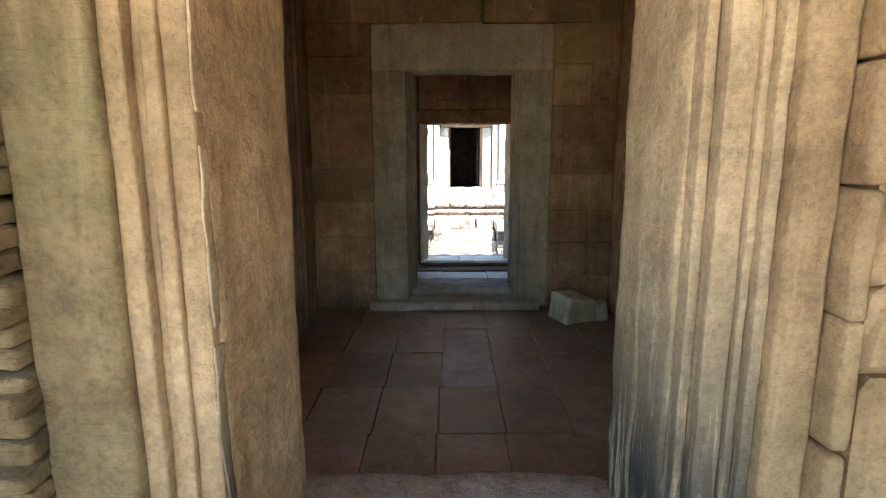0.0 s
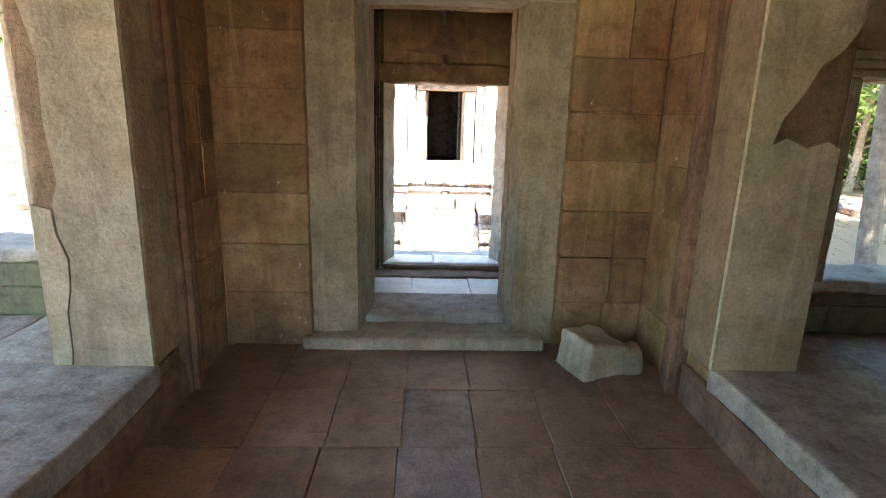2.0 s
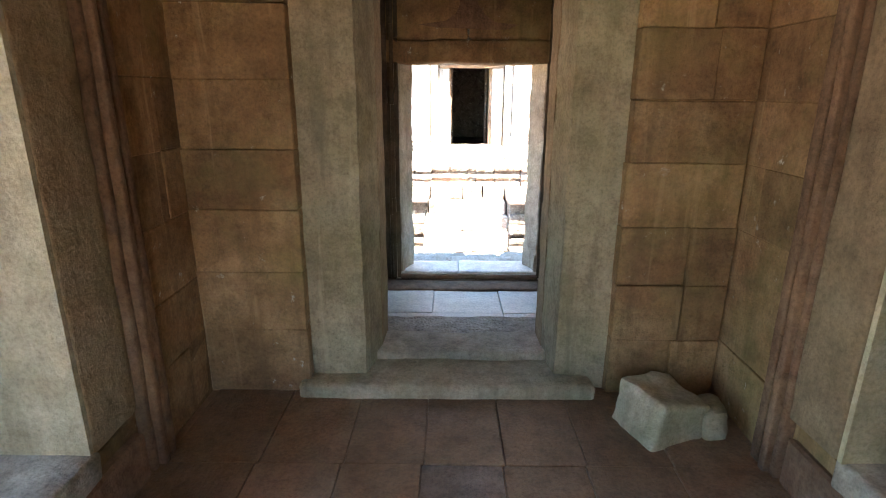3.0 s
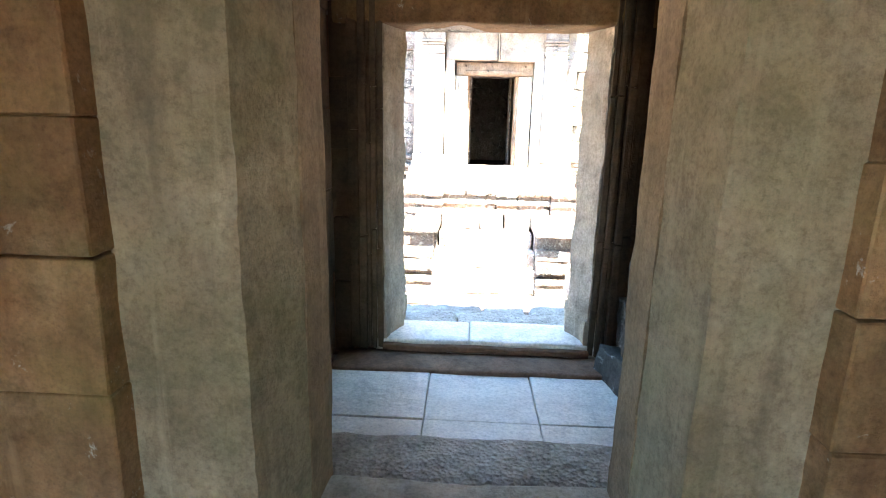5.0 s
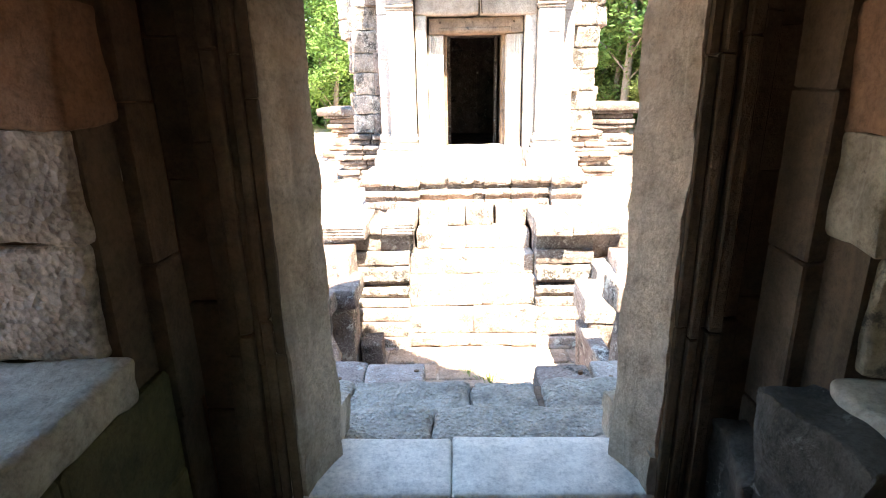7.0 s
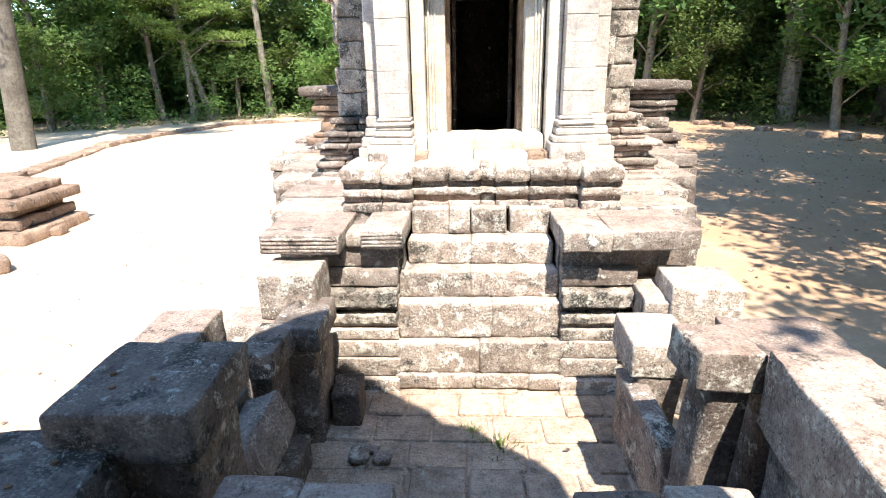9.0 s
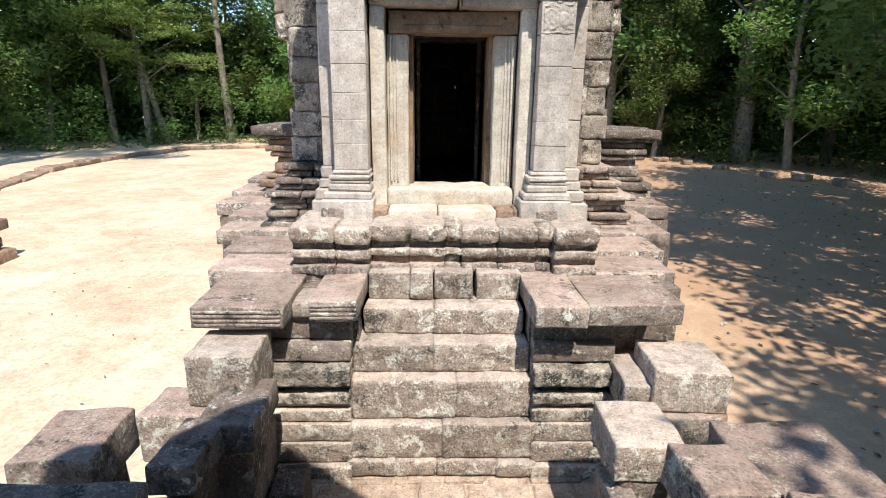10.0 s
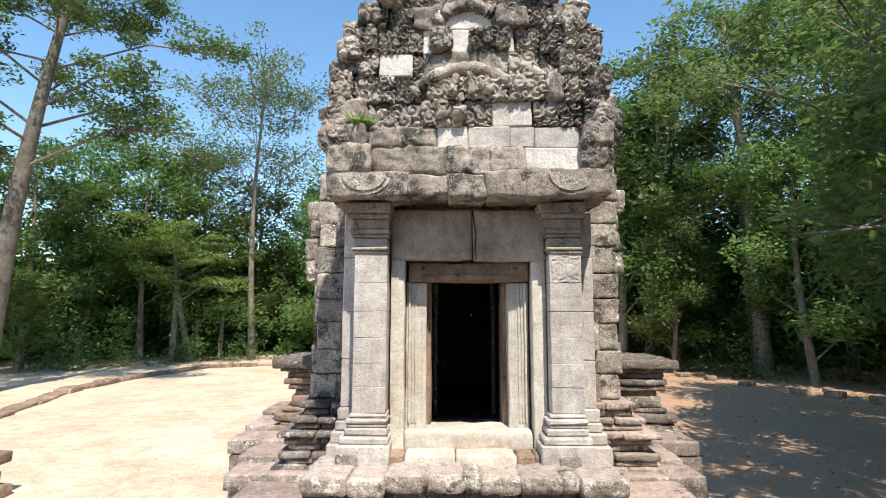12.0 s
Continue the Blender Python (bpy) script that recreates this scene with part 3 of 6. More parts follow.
# ---- inner room: side walls, wings and windows ----
# unseen wing ends added: west open, east mostly closed, to balance the room's light
wall_west = core("wall_west", [(-1.55, -1.11, 0.95, 1.25, -0.06, 2.95), (-1.55, -1.11, 3.36, 4.08, -0.06, 2.95), (-1.55, -1.11, 1.25, 3.36, -0.06, 0.26),
                               (-1.55, -1.11, 1.25, 3.36, 2.5, 2.95), (-3.55, -1.55, 0.95, 1.25, -0.06, 2.6), (-3.2, -1.55, 1.25, 3.74, -0.06, 0.2),
                               (-1.97, -1.55, 3.74, 4.08, -0.06, 2.6), (-3.2, -1.97, 3.74, 4.08, -0.06, 0.64), (-3.2, -1.97, 3.74, 4.08, 1.86, 2.6), (-3.2, -2.69, 3.74, 4.08, 0.64, 1.86),
                               (-3.55, -3.2, 1.25, 4.08, -0.06, 0.3), (-3.55, -3.2, 1.25, 4.08, 2.55, 2.6), (-3.55, -3.2, 3.6, 4.08, 0.3, 2.55)],
                 M_BROWN, "brown stone side wing with a wide opening and window")
wall_east = core("wall_east", [(1.5, 1.9, 0.95, 1.25, -0.06, 2.95), (1.5, 1.9, 3.36, 4.08, -0.06, 2.95), (1.5, 1.9, 1.25, 3.36, -0.06, 0.26),
                               (1.5, 1.9, 1.25, 3.36, 2.5, 2.95), (1.9, 3.75, 0.95, 1.25, -0.06, 2.6), (1.9, 3.4, 1.25, 3.61, -0.06, 0.2),
                               (1.9, 2.3, 3.61, 3.95, -0.06, 2.6), (2.3, 3.4, 3.61, 3.95, -0.06, 0.57), (2.3, 3.4, 3.61, 3.95, 1.67, 2.6), (3.1, 3.4, 3.61, 3.95, 0.57, 1.67),
                               (3.4, 3.75, 1.25, 3.95, -0.06, 0.6), (3.4, 3.75, 1.25, 3.95, 2.5, 2.6), (3.4, 3.75, 1.55, 3.95, 0.6, 2.5)],
                 M_BROWN, "brown stone side wing with a wide opening and window")
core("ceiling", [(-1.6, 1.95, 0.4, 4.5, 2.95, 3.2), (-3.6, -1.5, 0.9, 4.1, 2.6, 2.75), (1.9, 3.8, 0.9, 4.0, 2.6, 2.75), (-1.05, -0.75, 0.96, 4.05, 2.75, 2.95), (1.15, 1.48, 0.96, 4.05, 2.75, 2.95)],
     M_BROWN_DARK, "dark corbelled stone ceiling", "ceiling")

rock("ledge", wall_west, (-1.97, -1.075, 1.2, 3.12, 0.18, 0.30), M_SILL, 0.015, 0.09, 0.012, 3, label="pale worn ledge of the side opening")
rock("ledge", wall_west, (-3.2, -1.975, 1.25, 3.72, 0.16, 0.29), M_SILL, 0.015, 0.09, 0.012, 3)
rock("ledge", wall_west, (-1.97, -1.5, 3.12, 3.72, 0.18, 0.295), M_SILL, 0.015, 0.09, 0.012, 3)
rock("ledge", wall_east, (1.47, 2.27, 1.2, 3.12, 0.18, 0.30), M_SILL, 0.015, 0.09, 0.012, 3, label="pale worn ledge of the side opening")
rock("ledge", wall_east, (2.275, 3.4, 1.25, 3.6, 0.16, 0.29), M_SILL, 0.015, 0.09, 0.012, 3)
rock("ledge", wall_east, (1.87, 2.27, 3.12, 3.6, 0.18, 0.295), M_SILL, 0.015, 0.09, 0.012, 3)
rock("pier", wall_west, (-1.525, -1.085, 3.1, 3.37, 0.29, 2.55), M_PASS, 0.015, 0.05, 0.006, 5, label="brown stained cracked pier")
rock("pier", wall_east, (1.455, 1.885, 3.11, 3.37, 0.29, 2.55), M_PASS, 0.015, 0.05, 0.006, 5, label="green-stained pier with peeling render")
prism("render_coat", wall_east, [(1.46, 0.3), (1.868, 0.3), (1.868, 1.33), (1.81, 1.36), (1.72, 1.33), (1.63, 1.37), (1.57, 1.34), (1.6, 1.45), (1.67, 1.55),
                                 (1.72, 1.66), (1.80, 1.72), (1.868, 1.83), (1.868, 1.95), (1.82, 2.02), (1.84, 2.1), (1.8, 2.3), (1.83, 2.54), (1.46, 2.54), (1.464, 1.4)],
      3.082, 3.104, M_PALE, "pale render coat broken at its edge")
prism("render_coat", wall_west, [(-1.09, 0.3), (-1.09, 2.54), (-1.5, 2.54), (-1.47, 2.2), (-1.49, 1.95), (-1.45, 1.78), (-1.41, 1.6), (-1.42, 1.35), (-1.40, 1.12), (-1.43, 1.02), (-1.425, 0.9), (-1.39, 0.79), (-1.4, 0.66), (-1.425, 0.55), (-1.43, 0.36), (-1.44, 0.3)],
      3.082, 3.104, M_GREY, "beige render coat, cracked and broken away at one side")
prism("render_coat", wall_west, [(-1.445, 0.3), (-1.435, 0.36), (-1.432, 0.55), (-1.407, 0.66), (-1.398, 0.79), (-1.435, 0.9), (-1.44, 1.0), (-1.52, 1.02), (-1.52, 0.3)], 3.08, 3.104, M_PALE)
for s, x, w in ((1, -1.11, wall_west), (-1, 1.5, wall_east)):
    for a, b, d in ((3.375, 3.41, 0.05), (3.412, 3.45, 0.075), (3.452, 3.475, 0.045), (3.478, 3.53, 0.06)):
        lo, hi = sorted((x, x + s * d))
        rock("moulding", w, (lo, hi, a, b, 0.0, 2.9), M_BROWN_DARK, 0.008, 0.04, 0.004, 5)
    lo, hi = sorted((x - s * 0.03, x + s * 0.035))
    piece("kerb_stone", w, (lo, hi, 1.2, 3.37, -0.02, 0.2), M_BROWN_DARK, 0.012, 0.004)
course_y(wall_west, 3.535, 4.05, -1.105, 0.04, [0, 0.33, 0.62, 0.95, 1.25, 1.55, 1.86, 2.17, 2.5, 2.9], M_BROWN, (0.3, 0.5))
course_y(wall_east, 3.535, 4.05, 1.495, 0.04, [0, 0.31, 0.6, 0.89, 1.19, 1.47, 1.77, 2.07, 2.4, 2.9], M_BROWN, (0.3, 0.5), facing=-1)
# windows in the far walls of the wings, and the facing stones round them
for w, name, yf, xi, xo, zs, zt in ((wall_west, "window_1", 3.74, -1.97, -2.69, 0.64, 1.86), (wall_east, "window_2", 3.61, 2.3, 3.1, 0.57, 1.67)):
    win = tagged(new(name), "open unglazed window with a worn stone surround", "window", kind="structure")
    win.location = ((xi + xo) / 2, yf, zs)
    out = 1 if xo > xi else -1
    a, b = sorted((xi - out * 0.07, xo + out * 0.07))
    rock("window_sill", win, (a, b, yf - 0.02, yf + 0.38, zs - 0.05, zs + 0.025), M_SILL, 0.02, 0.05, 0.014, 5, label="pale worn window sill")
    for xe, o in ((xi, out), (xo, -out)):
        for k, (d, depth) in enumerate(((0.0, 0.0), (0.045, 0.02), (0.085, 0.005))):
            lo, hi = sorted((xe - o * (d + 0.04), xe - o * d + (o * 0.012 if k == 0 else 0)))
            rock("window_jamb", win, (lo, hi, yf - 0.03 - depth, yf + (0.35 if k == 0 else 0.02), zs + 0.02, zt - 0.004), M_GREY, 0.01, 0.04, 0.006, 6)
    for k, (d, depth) in enumerate(((0.0, 0.0), (0.045, 0.02), (0.085, 0.035))):
        rock("window_lintel", win, (a - 0.05, b + 0.05, yf - 0.03 - depth, yf + (0.35 if k == 0 else 0.02), zt + d, zt + d + 0.043), M_PALE, 0.01, 0.05, 0.007, 5)
    xa, xb = sorted((-1.53 if out < 0 else 1.89, xo + out * 0.18))
    course_x(w, xa, xb, yf - 0.014, 0.03, [0.28, 0.45, zs - 0.055], M_MOSSWALL, (0.4, 0.7), facing=-1, bev=0.01)
    course_x(w, xa, xb, yf - 0.014, 0.03, [zt + 0.135, zt + 0.4, 2.58], M_GREY, (0.4, 0.7), facing=-1)
    na, nb = sorted((-1.53 if out < 0 else 1.89, xi - out * 0.13))
    course_x(w, na, nb, yf - 0.014, 0.03, [zs - 0.05, zs + 0.3, zs + 0.62, zs + 0.9, zt + 0.13], M_GREY, (0.4, 0.7), facing=-1)

# ---- second doorway ----
wall_mid = core("wall_middle", [(-1.9, -0.62, 4.03, 4.48, -0.06, 2.95), (1.0, 2.2, 4.03, 4.48, -0.06, 2.95), (-0.6, 0.95, 4.15, 4.46, 2.42, 2.95)], M_BROWN, "brown block wall with the second doorway")
upright("door_jamb", wall_mid, [(-0.585, 4.07), (-0.3, 4.07), (-0.238, 4.3), (-0.585, 4.3)], -0.02, 2.08, M_DOORFACE, 0.007, 6, 0.045, "grey-green stained upright door jamb")
upright("door_jamb", wall_mid, [(-0.64, 4.303), (-0.237, 4.303), (-0.228, 4.5), (-0.64, 4.5)], 0.02, 2.08, M_PASS, 0.006, 6, 0.045)
upright("door_jamb", wall_mid, [(0.96, 4.3), (0.655, 4.3), (0.69, 4.07), (0.96, 4.07)], -0.02, 2.08, M_DOORFACE, 0.007, 6, 0.045, "grey-green stained upright door jamb")
upright("door_jamb", wall_mid, [(1.02, 4.47), (0.65, 4.47), (0.653, 4.303), (1.02, 4.303)], 0.02, 2.08, M_PASS, 0.006, 6, 0.045)
rock("lintel", wall_mid, (-0.62, 0.95, 4.06, 4.3, 2.06, 2.44), M_GREY, 0.015, 0.07, 0.014, 2.5, label="cracked pale lintel")
rock("lintel", wall_mid, (-0.62, 0.98, 4.303, 4.5, 2.07, 2.5), M_BROWN, 0.015, 0.08, 0.01, 2.5)
rock("door_sill", wall_mid, (-0.36, 0.76, 4.22, 4.5, -0.04, 0.12), M_SILL, 0.02, 0.05, 0.012, 4, label="pale worn door sill")
rock("sill_edge", wall_mid, (-0.42, 0.95, 4.49, 4.8, -0.06, 0.1), M_PITTED, 0.05, 0.04, 0.012, 8, label="pitted rough edge of the sill")
rock("step", wall_mid, (-0.63, 0.88, 3.94, 4.3, -0.05, 0.075), M_GREY, 0.025, 0.05, 0.014, 3.5, label="low step with a broken front edge")
JL = [0, 0.35, 0.65, 0.96, 1.24, 1.55, 1.86, 2.16, 2.42]
JR = [0, 0.31, 0.6, 0.89, 1.19, 1.47, 1.77, 2.1, 2.42]
course_x(wall_mid, -1.1, -0.578, 4.0, 0.14, JL, M_BROWN, (0.3, 0.55))
course_x(wall_mid, 0.947, 1.49, 4.0, 0.14, JR, M_BROWN, (0.3, 0.55))
course_x(wall_mid, -1.1, -0.2, 4.0, 0.1, [2.42, 2.68, 2.94], M_BROWN, (0.3, 0.55))
course_x(wall_mid, 0.35, 1.49, 4.0, 0.1, [2.42, 2.68, 2.94], M_BROWN, (0.3, 0.55))
course_x(wall_mid, -0.2, 0.35, 4.0, 0.1, [2.62, 2.94], M_BROWN, (0.3, 0.4))

broken = rock("stone_block", None, (0.97, 1.25, 3.58, 3.86, -0.03, 0.2), M_PALE, 0.02, 0.03, 0.022, 6, turn=(5, 9, 22))
tagged(broken, "broken pale sandstone block on the floor in a corner", "stone block")
tagged(rock("stone_block", None, (1.28, 1.4, 3.6, 3.78, -0.01, 0.16), M_GREY, 0.04, 0.035, 0.02, 5, turn=(0, -6, -8)), "small broken stone beside a larger block", "stone block")

# ---- porch ----
floor_porch = core("floor_porch", [(-0.9, 1.4, 4.48, 5.72, -0.06, -0.03)], M_PORCH, "pale smooth paved porch floor", "floor")
PX = [-0.5, 0.02, 0.52, 1.04]
for i in range(3):
    for a, b in ((4.5, 5.05), (5.053, 5.5)):
        piece("paving_slab", floor_porch, (PX[i] + 0.002, PX[i + 1] - 0.002, a, b, -0.04, RND.uniform(-0.002, 0.002)), M_PORCH, 0.004, 0.002)
# porch window heads, out of view, set low to dim the upper blocks
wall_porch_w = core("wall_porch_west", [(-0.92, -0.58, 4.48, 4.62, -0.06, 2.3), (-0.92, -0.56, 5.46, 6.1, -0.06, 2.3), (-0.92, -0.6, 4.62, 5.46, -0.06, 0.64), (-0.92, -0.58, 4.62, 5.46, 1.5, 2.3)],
                    M_SHADEDARK, "dark brown porch wall with a small open window")
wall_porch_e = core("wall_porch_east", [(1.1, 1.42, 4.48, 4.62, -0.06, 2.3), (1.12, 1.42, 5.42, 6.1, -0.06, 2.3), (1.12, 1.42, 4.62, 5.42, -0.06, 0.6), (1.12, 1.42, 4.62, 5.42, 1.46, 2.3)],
                    M_SHADEDARK, "dark brown porch wall with a small open window")
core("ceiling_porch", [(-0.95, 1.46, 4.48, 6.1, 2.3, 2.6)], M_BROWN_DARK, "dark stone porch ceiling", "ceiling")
for w, xo, xi, s, yj, zs, mt in ((wall_porch_w, -0.93, -0.575, 1, 5.43, 0.72, M_WINPIT), (wall_porch_e, 1.43, 1.125, -1, 5.39, 0.68, M_PALEPIT)):
    lo, hi = sorted((xo - s * 0.02, xi + s * 0.05))
    rock("window_sill", w, (lo, hi, 4.6, yj + 0.02, zs - 0.11, zs), M_SILL, 0.02, 0.035, 0.018, 6, label="rough pale window sill with small holes")
    for z0, z1, e in ((0.0, 0.28, 0.0), (0.28, 0.53, 0.015), (0.53, 0.8, 0.03), (0.8, 1.08, 0.0), (1.08, 1.4, 0.01)):
        lo, hi = sorted((xo, xi + s * e + RND.uniform(-0.012, 0.012)))
        # upper blocks in dark brown: the weaker light there is put into the colour
        rock("stone_block", w, (lo, hi, yj, yj + 0.26, zs + z0 + 0.001, zs + z1 - 0.001), mt if z0 < 0.5 else M_BROWN_DARK, 0.014, 0.025, 0.014, 7)
    xw = xi + s * 0.055
    course_y(w, yj + 0.16, 5.72, xw, 0.06, [0.0, 0.45, 0.9, 1.3, 1.75, 2.3], M_SHADEDARK, (0.3, 0.5), facing=s, gap=0.0015, jit=0.003, bev=0.005)
    course_y(w, 4.5, yj + 0.16, xw - s * 0.01, 0.06, [0.0, 0.31, zs - 0.11], M_PORCHMOSS, (0.3, 0.5), facing=s, gap=0.0015, jit=0.004, bev=0.008)
    # sill holes as dark brown nubs, the shade inside put into colour
    for hy, hx in ((4.9, 0.1), (5.05, 0.16), (5.22, 0.12), (5.3, 0.2), (5.12, 0.06)):
        rock("sill_hole", w, (xi - s * hx - 0.016, xi - s * hx + 0.016, hy - 0.012, hy + 0.012, zs - 0.02, zs + 0.004), M_BROWN_DARK, 0.01, 0.01, 0.004, 20)
rock("broken_wall_stone", wall_porch_e, (1.03, 1.2, 4.6, 5.16, 0.0, 0.6), M_PITDARK, 0.008, 0.025, 0.026, 6, label="broken pitted grey wall stone under the window")
fallen = thing("stone_block", (1.04, 5.4, 0), "broken mossy black blocks piled against the porch wall", "stone block")
rock("broken_face", fallen, (0.985, 1.14, 5.16, 5.46, -0.01, 0.64), M_MOSSY, 0.006, 0.025, 0.034, 5, turn=(0, -7, 4))
rock("broken_head", fallen, (0.97, 1.12, 5.44, 5.7, -0.01, 0.36), M_MOSSY, 0.006, 0.025, 0.03, 5, turn=(0, 0, -6))
rock("broken_foot", fallen, (0.9, 1.04, 5.28, 5.6, -0.01, 0.14), M_MOSSY, 0.006, 0.025, 0.026, 6, turn=(0, 6, 12))

wall_front = core("wall_front", [(-1.3, -0.4, 5.765, 5.9, -1.4, 2.4), (1.0, 1.55, 5.765, 5.92, -1.4, 2.4), (-0.5, 1.06, 5.8, 5.92, 1.72, 2.4), (-0.5, 1.06, 5.76, 6.08, -1.4, -0.02)],
                  M_BROWN_DARK, "dark front wall with the outer doorway")
upright("door_jamb", wall_front, [(-0.43, 5.75), (-0.25, 5.72), (-0.165, 5.91), (-0.43, 5.93)], 0.05, 1.74, M_JAMB, 0.013, 6, 0.035, "thick worn jamb with a flaked edge")
upright("door_jamb", wall_front, [(1.02, 5.93), (0.765, 5.91), (0.845, 5.72), (1.02, 5.75)], 0.05, 1.74, M_JAMB, 0.013, 6, 0.035, "thick worn jamb with a flaked edge")
upright("jamb_foot", wall_front, [(-0.4, 5.72), (-0.235, 5.72), (-0.17, 6.1), (-0.4, 6.1)], 0.05, 0.22, M_JAMB, 0.012, 7, 0.035)
upright("jamb_foot", wall_front, [(0.98, 6.1), (0.79, 6.1), (0.83, 5.72), (0.98, 5.72)], 0.05, 0.22, M_JAMB, 0.012, 7, 0.035)
for x0, x1, y in ((-0.285, -0.255, 5.705), (-0.315, -0.288, 5.693), (-0.335, -0.318, 5.703), (-0.375, -0.338, 5.685), (-0.43, -0.378, 5.7), (0.855, 0.885, 5.705), (0.888, 0.915, 5.693), (0.918, 0.935, 5.703), (0.938, 0.975, 5.685), (0.978, 1.02, 5.7)):
    zc = 0.03
    while zc < 2.25:
        zn = min(2.3, zc + RND.uniform(0.5, 0.8))
        piece("moulding", wall_front, (x0, x1, y, 5.76, zc, zn - 0.002), M_SHADEDARK, 0.004, 0.003)
        zc = zn
rock("lintel", wall_front, (-0.5, 1.06, 5.70, 5.95, 1.70, 1.86), M_BROWN, 0.02, 0.05, 0.012, 3, label="long brown lintel stone")
for a, b in ((-0.5, 0.26), (0.265, 1.06)):
    rock("stone_block", wall_front, (a, b, 5.71, 5.8, 1.865, 2.3), M_BROWN, 0.05, 0.05, 0.008, 3)
# dark sheet laid on the blocks in place of a shaded hollow
prism("dark_recess", wall_front, [(-0.1, 1.965), (0.1, 1.99), (0.17, 2.04), (0.2, 2.1), (0.19, 2.18), (0.33, 2.18), (0.33, 2.1), (0.38, 2.03), (0.46, 1.98), (0.62, 1.965), (0.55, 1.935), (0.4, 1.93), (0.25, 1.94), (0.05, 1.945)],
      5.694, 5.73, M_BROWN_DARK, "dark sheet for the shade of a hollow broken out over the lintel")
rock("door_sill", wall_front, (-0.3, 0.215, 5.71, 6.01, -0.02, 0.085), M_PORCH, 0.014, 0.05, 0.008, 3, label="pale worn sill in two slabs")
rock("door_sill", wall_front, (0.219, 0.9, 5.71, 6.01, -0.02, 0.085), M_PORCH, 0.014, 0.05, 0.008, 3)
rock("sill_lip", wall_front, (-0.26, 0.86, 5.685, 5.72, 0.02, 0.06), M_BROWN_DARK, 0.01, 0.05, 0.006, 6)
rock("step", wall_front, (-0.5, 1.04, 5.48, 5.71, -0.05, 0.02), M_BROWN_DARK, 0.015, 0.06, 0.008, 4, label="low brown step under the sill")
course_x(wall_front, -0.52, -0.425, 5.715, 0.05, [0.0, 0.4, 0.75, 1.1, 1.45, 1.8, 2.3], M_SHADEDARK, (0.3, 0.5), gap=0.0015, jit=0.003)
course_x(wall_front, 1.015, 1.1, 5.715, 0.05, [0.0, 0.4, 0.75, 1.1, 1.45, 1.8, 2.3], M_SHADEDARK, (0.3, 0.5), gap=0.0015, jit=0.003)
# outer face of the gate: cornice and gable
prism("gable", wall_front, [(-1.06, 1.9), (1.6, 1.9), (1.6, 2.85), (1.52, 3.05), (1.34, 3.3), (1.2, 3.62), (0.98, 3.7), (0.92, 3.95), (0.74, 4.2), (0.6, 4.45), (0.4, 4.65), (0.29, 4.75),
                             (0.18, 4.65), (-0.02, 4.45), (-0.16, 4.2), (-0.34, 3.95), (-0.42, 3.7), (-0.66, 3.62), (-0.8, 3.3), (-0.98, 3.05), (-1.06, 2.85)], 5.72, 5.95, M_CARVED, "carved gable over the outer door")
piece("cornice", wall_front, (-1.3, 1.62, 5.76, 5.97, 1.7, 1.9), M_CARVED, 0.03, 0.01)


def vault(name, x0, x1, y0, y1, z0, rise, label):
    prof = [(x0 + (x1 - x0) * t, z0 + rise * math.sin(math.pi * t) ** 0.7) for t in np.linspace(0, 1, 13)]
    ob = prism(name, None, [(p[0], p[1]) for p in prof], y0, y1, M_DARKBLOCK)
    return tagged(ob, label, "roof", kind="structure")


vault("roof_porch", -0.9, 1.45, 4.5, 5.74, 2.6, 1.3, "vaulted stone roof of the porch")
vault("roof_room", -1.4, 1.8, 0.4, 4.5, 3.2, 1.3, "vaulted stone roof of the gate")
# ---- sunken walk between gate and shrine ----
walk_floor = core("floor_walk", [(-1.3, 1.9, 6.1, 9.6, -1.5, -1.34)], M_EARTH, "earth and worn paving of the sunken walk", "floor")
y = 7.3
while y < 9.42:
    x = -0.78
    dy = RND.uniform(0.28, 0.36)
    while x < 1.5:
        w = RND.uniform(0.3, 0.46)
        piece("paving_stone", walk_floor, (x + 0.012, x + w - 0.012, y + 0.01, min(y + dy, 9.46) - 0.01, -1.4, -1.315 + RND.uniform(-0.012, 0.012)), M_EARTH, 0.012, 0.01)
        x += w
    y += dy
landing = core("floor_landing", [(-0.95, 1.55, 6.05, 6.56, -1.4, -0.04), (-0.9, 0.02, 6.5, 7.2, -1.4, -0.56), (0.73, 1.6, 6.5, 7.2, -1.4, -0.56)], M_LATERITE, "laterite landing before the outer door", "floor")
for a, b in ((-0.95, 0.135), (0.139, 1.55)):
    rock("pitted_slab", landing, (a, b, 6.01, 6.27, -0.1, 0.06), M_PITTED, 0.035, 0.035, 0.014, 9)
for a, b in ((-0.95, -0.24), (-0.236, 0.3), (0.304, 0.6), (0.63, 1.55)):
    rock("pitted_slab", landing, (a, b, 6.26, 6.58, -0.12, 0.0 + RND.uniform(-0.012, 0.012)), M_PITTED, 0.035, 0.035, 0.016, 9)
for i, (ya, zt) in enumerate(((6.57, -0.27), (6.78, -0.6), (6.98, -0.95))):
    rock("step", landing, (0.03, 0.71, ya, ya + 0.27, zt - 0.34, zt), M_STEP, 0.03, 0.06, 0.01, 4)


def loose(box, material, label, turn=(0, 0, 0), rad=0.016, amp=0.016, cell=0.06):
    x0, x1, y0, y1, z0, z1 = box
    ob = rock("stone_block", None, box, material, rad, cell, amp, 3.5, turn=turn)
    return tagged(ob, label, "stone block", "fallen and stacked blocks along the walk")


